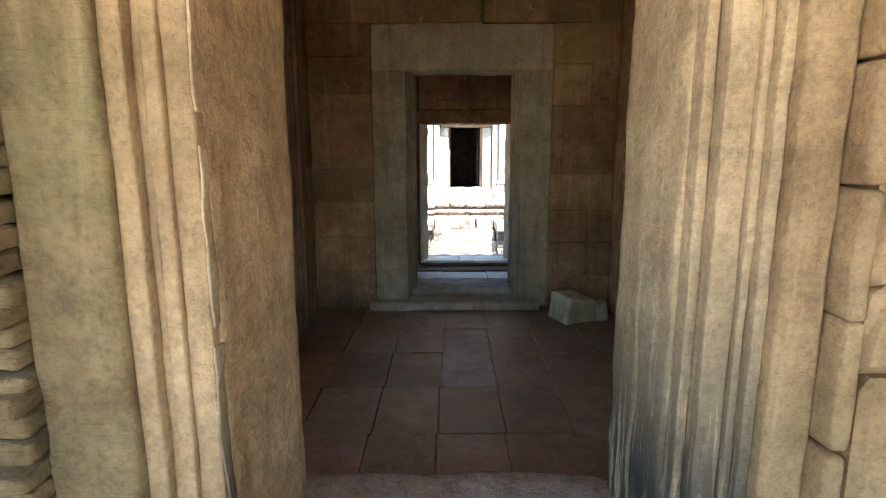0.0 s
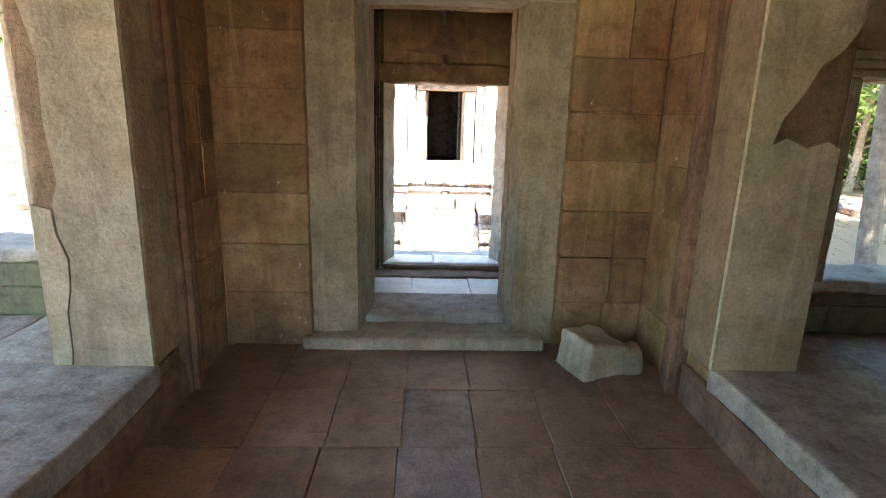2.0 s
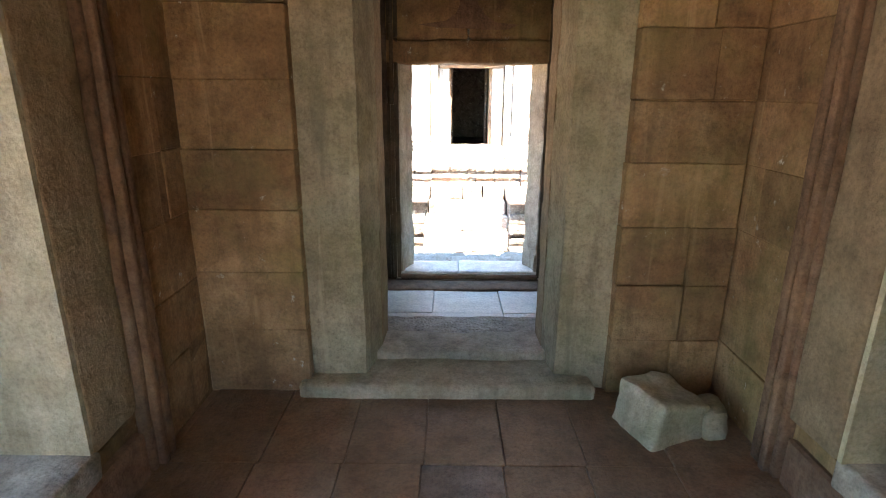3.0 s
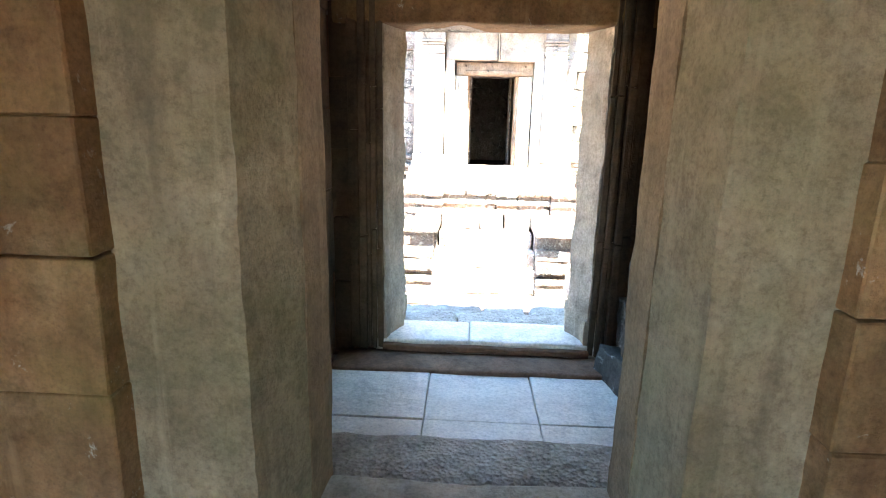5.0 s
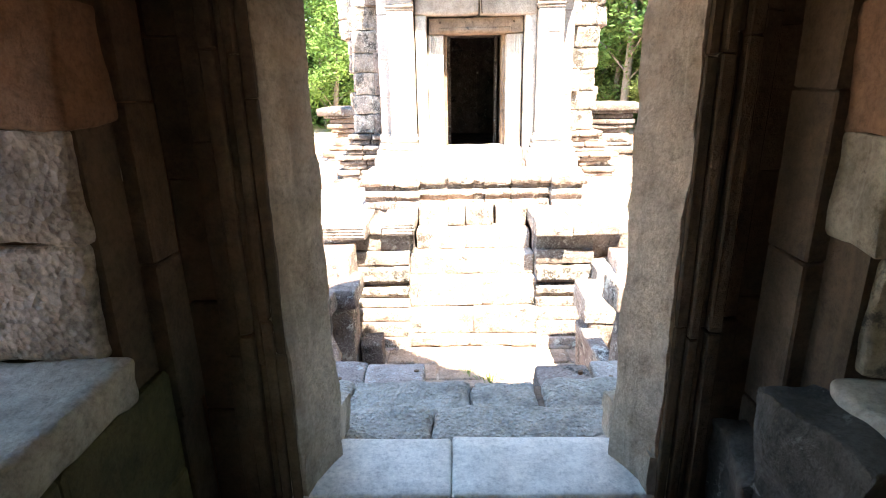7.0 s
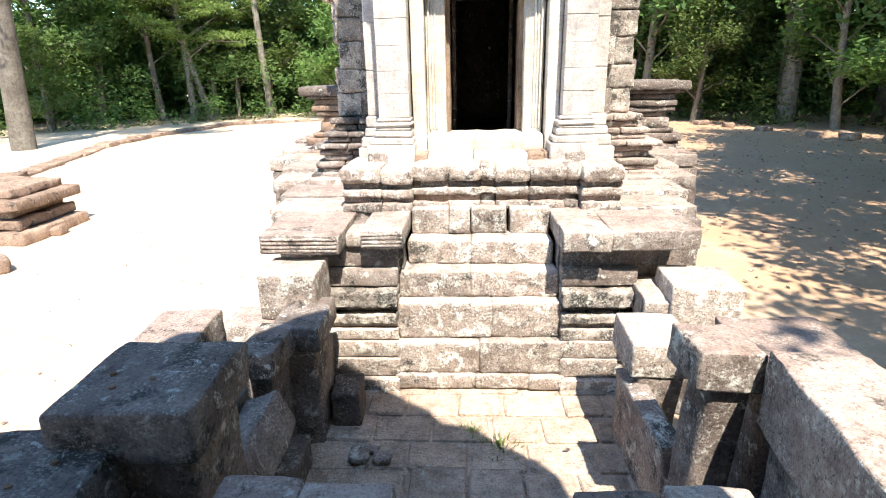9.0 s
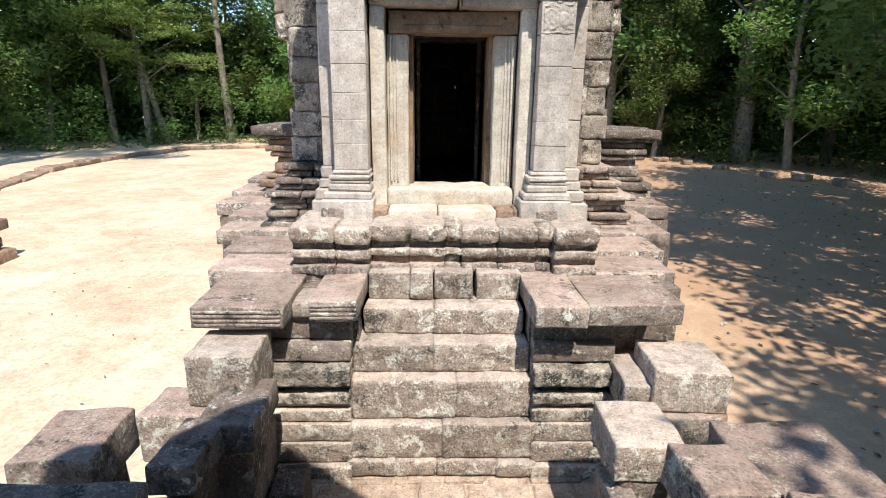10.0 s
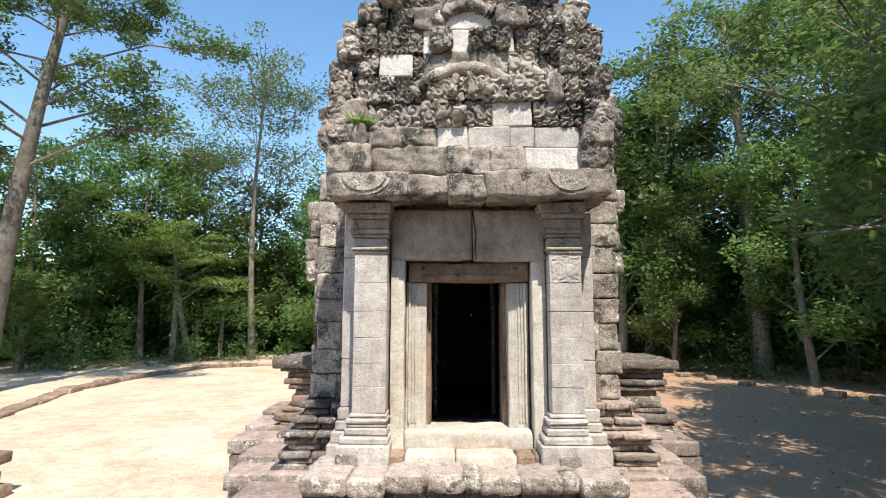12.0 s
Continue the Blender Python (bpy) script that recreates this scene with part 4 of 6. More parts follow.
def loose_on(box, material, label, base, turn=(0, 0, 0)):
    """A top block with a plain dark filler added under it, down to base, for the shaded void."""
    x0, x1, y0, y1, z0, z1 = box
    loose(box, material, label, turn)
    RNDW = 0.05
    loose((x0 + RNDW, x1 - RNDW, y0 + RNDW, y1 - RNDW, base, z0 + 0.02), M_DARKBLOCK, "dark filler block for the shaded void under a parapet stone", turn, 0.03, 0.012)


loose((-0.62, -0.3, 6.58, 7.27, -0.56, -0.29), M_BLOCK, "grey drilled block on the landing edge")
loose((-0.296, 0.045, 6.6, 7.25, -0.56, -0.29), M_BLOCK, "grey drilled block on the landing edge")
loose((0.705, 1.03, 6.6, 7.24, -0.56, -0.3), M_BLOCK, "grey drilled block on the landing edge")
# paler stone than its neighbours: the sun on this block as colour
loose((1.034, 1.36, 6.58, 7.25, -0.56, -0.29), M_STEP, "block on the landing edge with sunlight put into its paler stone")
# west parapet; the gate's shadow on it is put into the darker stone
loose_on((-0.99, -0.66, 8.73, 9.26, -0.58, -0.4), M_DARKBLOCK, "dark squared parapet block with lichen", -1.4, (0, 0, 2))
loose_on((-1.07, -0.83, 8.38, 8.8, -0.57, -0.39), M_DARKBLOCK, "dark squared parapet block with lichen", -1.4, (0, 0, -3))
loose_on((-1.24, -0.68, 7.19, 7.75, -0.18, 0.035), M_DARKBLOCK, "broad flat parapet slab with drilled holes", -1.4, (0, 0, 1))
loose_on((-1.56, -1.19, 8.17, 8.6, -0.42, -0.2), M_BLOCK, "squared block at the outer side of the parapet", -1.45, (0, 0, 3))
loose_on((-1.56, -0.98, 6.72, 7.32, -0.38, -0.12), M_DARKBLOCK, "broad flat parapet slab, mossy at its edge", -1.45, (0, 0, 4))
# dark filler added so that the shadowed gap hides the sunlit ground
loose((-1.3, -1.0, 7.78, 8.36, -1.42, -0.6), M_DARKBLOCK, "dark filler block closing the shaded gap of the parapet")
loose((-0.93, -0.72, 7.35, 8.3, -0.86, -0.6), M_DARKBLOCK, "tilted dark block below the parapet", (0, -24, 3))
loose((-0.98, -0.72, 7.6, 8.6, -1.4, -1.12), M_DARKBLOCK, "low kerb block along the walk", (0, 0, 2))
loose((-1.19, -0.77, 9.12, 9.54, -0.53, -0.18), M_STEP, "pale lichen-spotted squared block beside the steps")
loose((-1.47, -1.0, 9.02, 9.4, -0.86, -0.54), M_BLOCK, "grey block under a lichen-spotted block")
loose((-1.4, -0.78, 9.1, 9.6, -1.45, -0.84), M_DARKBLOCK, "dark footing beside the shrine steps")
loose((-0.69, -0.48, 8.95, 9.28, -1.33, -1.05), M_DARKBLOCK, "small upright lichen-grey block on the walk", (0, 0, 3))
for x, yy, s in ((-0.42, 8.62, 0.07), (-0.26, 8.6, 0.06), (-0.34, 8.7, 0.04)):
    tagged(rock("cobble", None, (x - s, x + s, yy - s, yy + s, -1.33, -1.33 + s * 0.9), M_BLOCK, 0.04, 0.03, 0.012, 9), "small rounded stone lying on the walk", "stone", "small stones on the walk")
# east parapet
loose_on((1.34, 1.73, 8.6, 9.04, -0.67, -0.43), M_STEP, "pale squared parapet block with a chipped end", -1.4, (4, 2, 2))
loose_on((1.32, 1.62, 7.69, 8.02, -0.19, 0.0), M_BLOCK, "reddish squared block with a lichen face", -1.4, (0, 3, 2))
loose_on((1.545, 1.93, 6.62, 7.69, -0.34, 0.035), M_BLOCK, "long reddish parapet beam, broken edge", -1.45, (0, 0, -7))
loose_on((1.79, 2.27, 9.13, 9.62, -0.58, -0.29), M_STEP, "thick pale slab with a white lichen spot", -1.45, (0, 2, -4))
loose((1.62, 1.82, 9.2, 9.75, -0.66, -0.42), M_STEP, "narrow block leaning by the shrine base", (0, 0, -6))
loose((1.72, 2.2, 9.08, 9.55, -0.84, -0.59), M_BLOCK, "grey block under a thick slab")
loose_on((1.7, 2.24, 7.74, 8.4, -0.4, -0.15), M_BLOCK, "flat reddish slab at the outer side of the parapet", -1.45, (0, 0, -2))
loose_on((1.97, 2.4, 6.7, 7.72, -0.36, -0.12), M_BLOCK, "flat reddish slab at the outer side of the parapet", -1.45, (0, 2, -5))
loose((1.36, 1.5, 8.05, 8.86, -1.4, -0.74), M_BLOCK, "upright slab lining the walk", (0, -4, 3))
loose((1.38, 1.56, 7.35, 8.0, -1.4, -0.9), M_DARKBLOCK, "upright slab lining the walk", (0, -6, -4))
loose((1.6, 1.8, 7.6, 7.95, -1.4, -1.0), M_BLOCK, "broken stone wedged behind the upright slab", (0, 0, 20))
loose((1.5, 1.95, 7.2, 7.6, -1.45, -1.25), M_DARKBLOCK, "low dark block in the gap of the parapet")

# ---- shrine ----
CX = 0.49
shrine_base = core("wall_shrine_base", [(-0.95, -0.2, 9.75, 10.3, -1.5, -0.1), (1.06, 1.9, 9.75, 10.3, -1.5, -0.1), (-1.3, -0.2, 9.95, 10.45, -1.5, -0.02), (1.06, 2.25, 9.95, 10.45, -1.5, -0.02), (-0.2, 1.06, 9.9, 10.45, -1.5, -0.42), (-1.3, 2.25, 10.45, 11.2, -1.5, 0.0), (-1.7, 2.7, 11.2, 12.3, -1.5, 0.0), (-2.15, 3.15, 12.3, 17.0, -1.5, 0.0)],
                   M_DARKBLOCK, "high moulded stone base of the shrine", "base")
# flight of steps
steps = thing("stone_steps", (0.42, 9.6, -1.3), "steep worn stone steps with lichen, between side blocks", "steps")
for a, b, yf, z0, z1, cut in ((-0.27, 1.11, 9.46, -1.33, -1.2, 4), (-0.26, 1.09, 9.5, -1.2, -0.91, 2), (-0.24, 1.08, 9.57, -0.91, -0.6, 2), (-0.23, 1.06, 9.69, -0.6, -0.37, 2), (-0.17, 1.03, 9.87, -0.37, -0.15, 2)):
    xs = [a] + sorted(a + (b - a) * (k + RND.uniform(-0.16, 0.16)) / cut for k in range(1, cut)) + [b]
    for x0, x1 in zip(xs, xs[1:]):
        rock("step_stone", steps, (x0 - 0.006, x1 + 0.006, yf + RND.uniform(-0.012, 0.012), yf + 0.5, z0, z1 + RND.uniform(-0.008, 0.006)), M_STEP, 0.026, 0.04, 0.012, 6)
for x0, x1 in ((-0.16, 0.165), (0.17, 0.345), (0.35, 0.665), (0.69, 1.03)):
    rock("step_stone", steps, (x0, x1, 10.06 + RND.uniform(-0.015, 0.015), 10.5, -0.16, 0.065), M_STEP, 0.02, 0.045, 0.012, 5)
# flanking cornice slabs and the mouldings under them
for x0, x1, yf, tilt in ((-1.25, -0.64, 9.4, 1.5), (-0.5, -0.17, 9.52, 0), (1.03, 1.4, 9.42, 0), (1.405, 2.06, 9.47, -1)):
    rock("cornice_slab", shrine_base, (x0, x1, yf, 10.2, -0.12, 0.035), M_BLOCK, 0.012, 0.05, 0.009, 4, turn=(0, tilt, 0), label="heavy lichen-edged overhanging slab")
for x0, x1, yf in ((-1.23, -0.66, 9.392), (-0.49, -0.18, 9.512)):
    for z0 in (-0.1, -0.07, -0.04, -0.01):
        rock("cut_line", shrine_base, (x0, x1, yf, yf + 0.05, z0, z0 + 0.02), M_BLOCK, 0.006, 0.04, 0.005, 9)
rock("cornice_slab", shrine_base, (-0.66, -0.48, 9.62, 10.2, -0.14, -0.02), M_STEP, 0.03, 0.05, 0.012, 4)
for xa, xb in ((-0.86, -0.24), (1.07, 1.66)):
    # set-back upper courses in the darker stone, the others carved and pale
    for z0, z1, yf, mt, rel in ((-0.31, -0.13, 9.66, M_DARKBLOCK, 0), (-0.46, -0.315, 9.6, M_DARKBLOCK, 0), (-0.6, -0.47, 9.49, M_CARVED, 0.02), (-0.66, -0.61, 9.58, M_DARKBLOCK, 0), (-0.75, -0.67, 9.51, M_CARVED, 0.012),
                                (-0.8, -0.755, 9.56, M_STEP, 0), (-0.9, -0.805, 9.52, M_STEP, 0), (-1.05, -0.905, 9.5, M_STEP, 0), (-1.22, -1.055, 9.49, M_STEP, 0), (-1.35, -1.225, 9.44, M_STEP, 0)):
        rock("moulding_course", shrine_base, (xa, xb, yf, 9.95, z0, z1), mt, 0.012, 0.02 if rel else 0.045, 0.007, 6, relief=rel * 0.8, relief_freq=13)
# edge slabs of the stepped platform
for sgn in (-1, 1):
    edge = -1.35 if sgn < 0 else 2.28
    for k, (dx, ya, yb) in enumerate(((0.0, 10.15, 10.62), (0.05, 10.64, 11.18), (0.42, 11.2, 11.62), (0.42, 11.66, 12.25), (0.85, 12.3, 12.8), (0.85, 12.9, 13.6), (0.85, 13.7, 14.5))):
        xo = edge + sgn * dx
        lo, hi = sorted((xo + sgn * RND.uniform(-0.02, 0.1), xo - sgn * 0.75))
        top = 0.055 + RND.uniform(-0.02, 0.02) + 0.03 * k
        rock("edge_slab", shrine_base, (lo, hi, ya, yb, top - 0.15, top), M_BLOCK, 0.014, 0.06, 0.012, 4)
        lo, hi = sorted((xo - sgn * 0.06, xo - sgn * 0.6))
        for z0, z1, d in ((-0.35, -0.1, 0.04), (-0.62, -0.36, 0.0), (-0.95, -0.63, 0.1), (-1.42, -0.96, -0.02)):
            lo, hi = sorted((xo - sgn * (0.14 - d), xo - sgn * 0.7))
            rock("base_block", shrine_base, (lo, hi, ya + 0.01, yb - 0.005, z0, z1), M_BLOCK, 0.025, 0.08, 0.012, 4)
for x0, x1 in ((-1.28, -0.9), (-0.895, -0.2), (1.06, 1.55), (1.555, 2.2)):
    rock("paving_slab", shrine_base, (x0, x1, 10.12, 10.75, -0.1, 0.035 + RND.uniform(-0.012, 0.012)), M_BLOCK, 0.02, 0.08, 0.008, 4)
for x0, x1, ya, yb in ((-1.3, -0.7, 10.76, 11.5), (1.66, 2.25, 10.76, 11.5), (-1.7, -1.1, 11.52, 12.3), (2.1, 2.7, 11.52, 12.3)):
    rock("paving_slab", shrine_base, (x0, x1, ya, yb, -0.1, 0.05), M_BLOCK, 0.02, 0.09, 0.01, 4)
# moulded course below the door
xs = [-0.76, -0.42, -0.15, 0.16, 0.44, 0.57, 0.86, 1.17, 1.3, 1.64]
for i, (x0, x1) in enumerate(zip(xs, xs[1:])):
    out = 0.07 if i in (0, 1, 8) else 0.0
    dz = RND.uniform(-0.012, 0.012)
    front = 10.16 - out + RND.uniform(-0.015, 0.015)
    rock("moulded_stone", shrine_base, (x0 - 0.009, x1 + 0.009, front, 10.75, 0.275 + dz, 0.41 + dz), M_STEP, 0.055, 0.022, 0.014, 9)
    # neck and most feet, set back, in darker stone than the bands
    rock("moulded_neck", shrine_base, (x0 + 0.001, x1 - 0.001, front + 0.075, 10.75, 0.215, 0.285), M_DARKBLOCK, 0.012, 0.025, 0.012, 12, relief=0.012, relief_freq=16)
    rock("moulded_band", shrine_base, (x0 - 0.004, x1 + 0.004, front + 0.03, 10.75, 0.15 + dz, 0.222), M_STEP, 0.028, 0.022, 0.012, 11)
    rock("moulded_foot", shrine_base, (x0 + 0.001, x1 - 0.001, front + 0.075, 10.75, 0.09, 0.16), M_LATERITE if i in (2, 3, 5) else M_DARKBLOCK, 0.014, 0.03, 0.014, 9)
    rock("moulded_foot", shrine_base, (x0 + 0.001, x1 - 0.001, front + 0.02, 10.75, 0.02, 0.1), M_BLOCK, 0.014, 0.03, 0.016, 9)

shrine = thing("shrine", (CX, 10.6, 0.05), "small grey sandstone shrine with carved gable over a dark door", "temple")


def part_group(name, label=""):
    ob = new(name)
    ob.location = (CX, 10.6, 0.05)
    return under(ob, shrine, label)


# hidden masonry: porch and chamber are hollow
def solid(name, boxes, material):
    group = part_group(name)
    for box in boxes:
        piece("masonry", group, box, material, 0.004, 0.0)
    return group


porch_wall = solid("porch_wall", [(-0.5, -0.06, 10.88, 11.85, 0.05, 2.5), (1.04, 1.46, 10.88, 11.85, 0.05, 2.5), (-0.06, 1.04, 10.9, 11.85, 2.05, 2.5), (-0.06, 1.04, 10.86, 11.85, 0.05, 0.5)], M_BLOCK)
chamber = solid("chamber_wall", [(-1.02, 0.1, 11.85, 12.4, 0.05, 3.2), (0.88, 2.05, 11.85, 12.4, 0.05, 3.2), (0.1, 0.88, 11.85, 12.4, 1.95, 3.2), (-1.02, -0.5, 12.4, 15.4, 0.05, 3.2), (1.5, 2.05, 12.4, 15.4, 0.05, 3.2),
                                 (-1.02, 0.7, 15.4, 15.9, 0.05, 3.2), (0.735, 2.05, 15.4, 15.9, 0.05, 3.2), (0.7, 0.735, 15.4, 15.9, 0.05, 1.53), (0.7, 0.735, 15.4, 15.9, 1.57, 3.2),
                                 (-0.9, 1.9, 12.0, 15.8, 3.2, 3.45), (-0.5, 1.5, 12.4, 15.4, 0.05, 0.4), (-0.5, 1.5, 12.4, 15.4, 3.0, 3.2)], M_DARKBLOCK)
gable_wall = solid("gable_wall", [(-0.5, 1.48, 10.75, 11.3, 2.5, 3.4), (-0.25, 1.22, 10.75, 11.3, 3.4, 4.0), (0.1, 0.9, 10.75, 11.3, 4.0, 4.7), (-0.4, 1.38, 11.3, 11.9, 2.5, 3.2)], M_DARKBLOCK)
# pilasters with base and capital
for x0, x1 in ((-0.47, -0.19), (1.17, 1.44)):
    pil = part_group("pilaster", "pale grey pilaster with moulded base and capital")
    z = 0.79
    for z1 in (1.0, 1.19, 1.4, 1.62, 1.86, 2.1):
        piece("shaft_block", pil, (x0 + 0.002, x1 - 0.002, 10.55 + RND.uniform(-0.002, 0.002), 10.95, z + 0.0005, z1 - 0.0005), M_FRONT, 0.0035, 0.0015)
        z = z1
    for z0, z1, d in ((0.37, 0.56, 0.11), (0.56, 0.62, 0.085), (0.62, 0.68, 0.05), (0.68, 0.71, 0.03), (0.71, 0.755, 0.045), (0.755, 0.79, 0.02)):
        piece("base_moulding", pil, (x0 - d, x1 + d * 0.4, 10.55 - d, 10.95, z0, z1 - 0.001), M_FRONT, 0.012, 0.003)
    # capitals darker than the shafts: the cornice's shadow is put into their stone
    for z0, z1, d in ((2.1, 2.13, 0.015), (2.13, 2.16, 0.03), (2.16, 2.24, 0.008), (2.24, 2.27, 0.03), (2.27, 2.31, 0.05), (2.31, 2.4, 0.035), (2.4, 2.44, 0.07), (2.44, 2.53, 0.1)):
        piece("capital_moulding", pil, (x0 - d * 0.9, x1 + d * 0.35, 10.55 - d, 10.95, z0, z1 - 0.001), M_CAPITAL, 0.01, 0.004)
rock("carved_panel", shrine, (1.19, 1.42, 10.541, 10.6, 1.86, 2.09), M_FRONT, 0.01, 0.012, 0.002, 8, relief=0.012, relief_freq=12)
for x0, x1 in ((-0.57, -0.39), (1.2, 1.37)):
    rock("carved_foot_panel", shrine, (x0, x1, 10.43, 10.5, 0.375, 0.49), M_BLOCK, 0.008, 0.015, 0.003, 8, relief=0.008, relief_freq=14)
# outer strips beside the pilasters
for x0, x1, yf in ((-0.62, -0.49, 10.85), (1.46, 1.6, 10.8)):
    strip = part_group("side_strip")
    for z0, z1 in zip((0.79, 1.2, 1.62, 2.1), (1.2, 1.62, 2.1, 2.5)):
        piece("strip_block", strip, (x0, x1, yf, 11.3, z0, z1 - 0.002), M_FRONT, 0.008, 0.003)
    for z0, z1, d in ((0.3, 0.5, 0.13), (0.5, 0.6, 0.09), (0.6, 0.68, 0.05), (0.68, 0.79, 0.03)):
        piece("base_moulding", strip, (x0 - d * 0.7, x1 + d * 0.7, yf - d, 11.3, z0, z1 - 0.002), M_FRONT, 0.012, 0.004)
# door surround
for x0, x1 in ((-0.175, -0.055), (1.045, 1.165)):
    rock("inner_strip", shrine, (x0, x1, 10.70, 11.0, 0.42, 2.07), M_CREAM, 0.012, 0.05, 0.005, 4, label="cream upright strip")
for x0, x1, s in ((-0.05, 0.13, 1), (0.85, 1.03, -1)):
    jamb = part_group("door_jamb", "cream fluted door jamb, chipped at its foot")
    rock("jamb_body", jamb, (x0, x1, 10.84, 11.1, 0.58, 1.875), M_CREAM, 0.012, 0.04, 0.006, 4)
    n = 5
    for k in range(n):
        a = x0 + 0.03 + k * 0.028 if s > 0 else x1 - 0.03 - k * 0.028
        rock("flute", jamb, (a - 0.009, a + 0.009, 10.815 + 0.01 * (k % 2) + 0.006 * k, 10.86, 0.66, 1.86), M_CREAM, 0.006, 0.03, 0.003, 5)
rock("door_head", shrine, (-0.03, 1.03, 10.80, 11.1, 1.88, 2.05), M_LINTEL, 0.012, 0.04, 0.008, 4, label="cracked rust-stained door head")
rock("door_head_moulding", shrine, (0.09, 0.9, 10.785, 10.84, 1.895, 1.945), M_LINTEL, 0.012, 0.04, 0.006, 4)
rock("lintel", shrine, (-0.18, 0.53, 10.66, 11.1, 2.06, 2.5), M_BEAM, 0.02, 0.04, 0.014, 3, label="worn grey lintel cracked in two")
rock("lintel", shrine, (0.535, 1.165, 10.66, 11.1, 2.06, 2.5), M_BEAM, 0.02, 0.04, 0.014, 3)
rock("door_sill", shrine, (-0.06, 1.04, 10.72, 11.1, 0.44, 0.62), M_CREAM, 0.03, 0.04, 0.016, 5, label="broken cream door sill")
for x0, x1 in ((-0.17, -0.03), (-0.03, 0.38), (0.385, 0.87), (0.875, 1.02), (1.02, 1.16)):
    rock("door_step", shrine, (x0, x1, 10.5, 11.0, 0.36, 0.475), M_CREAM if x1 - x0 > 0.2 else M_LATERITE, 0.02, 0.04, 0.008, 5)
for x0, x1 in ((0.125, 0.165), (0.815, 0.855)):
    rock("door_reveal", shrine, (x0, x1, 10.98, 11.3, 0.56, 1.9), M_LINTEL, 0.006, 0.06, 0.004, 5)
# inner door seen in the dark
solid("inner_door", [(0.16, 0.2, 12.1, 12.2, 0.5, 1.95), (0.8, 0.84, 12.1, 12.2, 0.5, 1.95)], M_DARKBLOCK)

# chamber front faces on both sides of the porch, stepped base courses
# west face in darker stone: the porch's shadow is put into its colour
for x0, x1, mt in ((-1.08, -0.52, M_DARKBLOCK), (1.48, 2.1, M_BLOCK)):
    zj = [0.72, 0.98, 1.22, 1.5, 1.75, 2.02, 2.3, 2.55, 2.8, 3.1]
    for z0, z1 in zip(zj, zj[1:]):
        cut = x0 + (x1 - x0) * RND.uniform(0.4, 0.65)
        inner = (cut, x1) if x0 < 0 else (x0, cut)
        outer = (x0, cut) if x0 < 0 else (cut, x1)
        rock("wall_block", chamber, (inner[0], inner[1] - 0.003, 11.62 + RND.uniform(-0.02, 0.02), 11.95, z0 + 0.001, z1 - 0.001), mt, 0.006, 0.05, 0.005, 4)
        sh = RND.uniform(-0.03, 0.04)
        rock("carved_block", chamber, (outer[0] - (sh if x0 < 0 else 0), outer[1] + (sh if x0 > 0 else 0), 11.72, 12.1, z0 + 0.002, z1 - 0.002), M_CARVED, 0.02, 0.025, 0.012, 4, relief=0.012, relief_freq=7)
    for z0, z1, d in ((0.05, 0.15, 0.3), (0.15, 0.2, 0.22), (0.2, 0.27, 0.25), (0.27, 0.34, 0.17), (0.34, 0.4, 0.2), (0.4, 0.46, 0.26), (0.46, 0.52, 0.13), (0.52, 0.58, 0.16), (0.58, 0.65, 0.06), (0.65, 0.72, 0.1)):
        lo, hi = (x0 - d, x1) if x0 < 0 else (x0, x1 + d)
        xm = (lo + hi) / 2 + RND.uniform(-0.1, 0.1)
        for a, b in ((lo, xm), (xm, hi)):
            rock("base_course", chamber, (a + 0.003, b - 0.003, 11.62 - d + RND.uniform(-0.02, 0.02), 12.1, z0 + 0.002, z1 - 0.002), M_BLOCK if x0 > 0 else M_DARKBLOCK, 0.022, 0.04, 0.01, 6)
# carved outer pier of the chamber, and the side porches
for sgn in (-1, 1):
    xb = -1.05 if sgn < 0 else 2.07
    z = 0.8
    for k in range(10):
        hgt = RND.uniform(0.2, 0.28)
        lo, hi = sorted((xb - sgn * 0.2, xb + sgn * (0.12 + RND.uniform(-0.03, 0.07) + (0.1 if 5 <= k <= 8 else 0))))
        rock("carved_block", chamber, (lo, hi, 12.12, 12.6, z, z + hgt - 0.004), M_BLOCK, 0.03, 0.028, 0.014, 4, relief=0.018, relief_freq=6)
        z += hgt
    out = 0.84 if sgn < 0 else 1.13
    for z0, z1, d in ((0.05, 0.17, 0.0), (0.17, 0.25, 0.09), (0.25, 0.36, 0.05), (0.36, 0.42, 0.14), (0.42, 0.56, 0.2), (0.56, 0.63, 0.24), (0.63, 0.7, 0.17), (0.7, 0.78, 0.12), (0.78, 0.86, 0.17), (0.86, 0.9, 0.08), (0.9, 1.02, 0.0)):
        for ya, yb in ((12.85, 13.4), (13.405, 14.1)):
            lo, hi = sorted((xb, xb + sgn * (out - d + RND.uniform(-0.03, 0.02))))
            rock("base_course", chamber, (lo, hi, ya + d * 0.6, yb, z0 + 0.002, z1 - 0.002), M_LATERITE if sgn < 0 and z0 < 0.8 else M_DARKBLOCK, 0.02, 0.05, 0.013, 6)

# cornice and carved gable
gable = part_group("gable", "black-crusted carved stone gable with pale repair blocks")
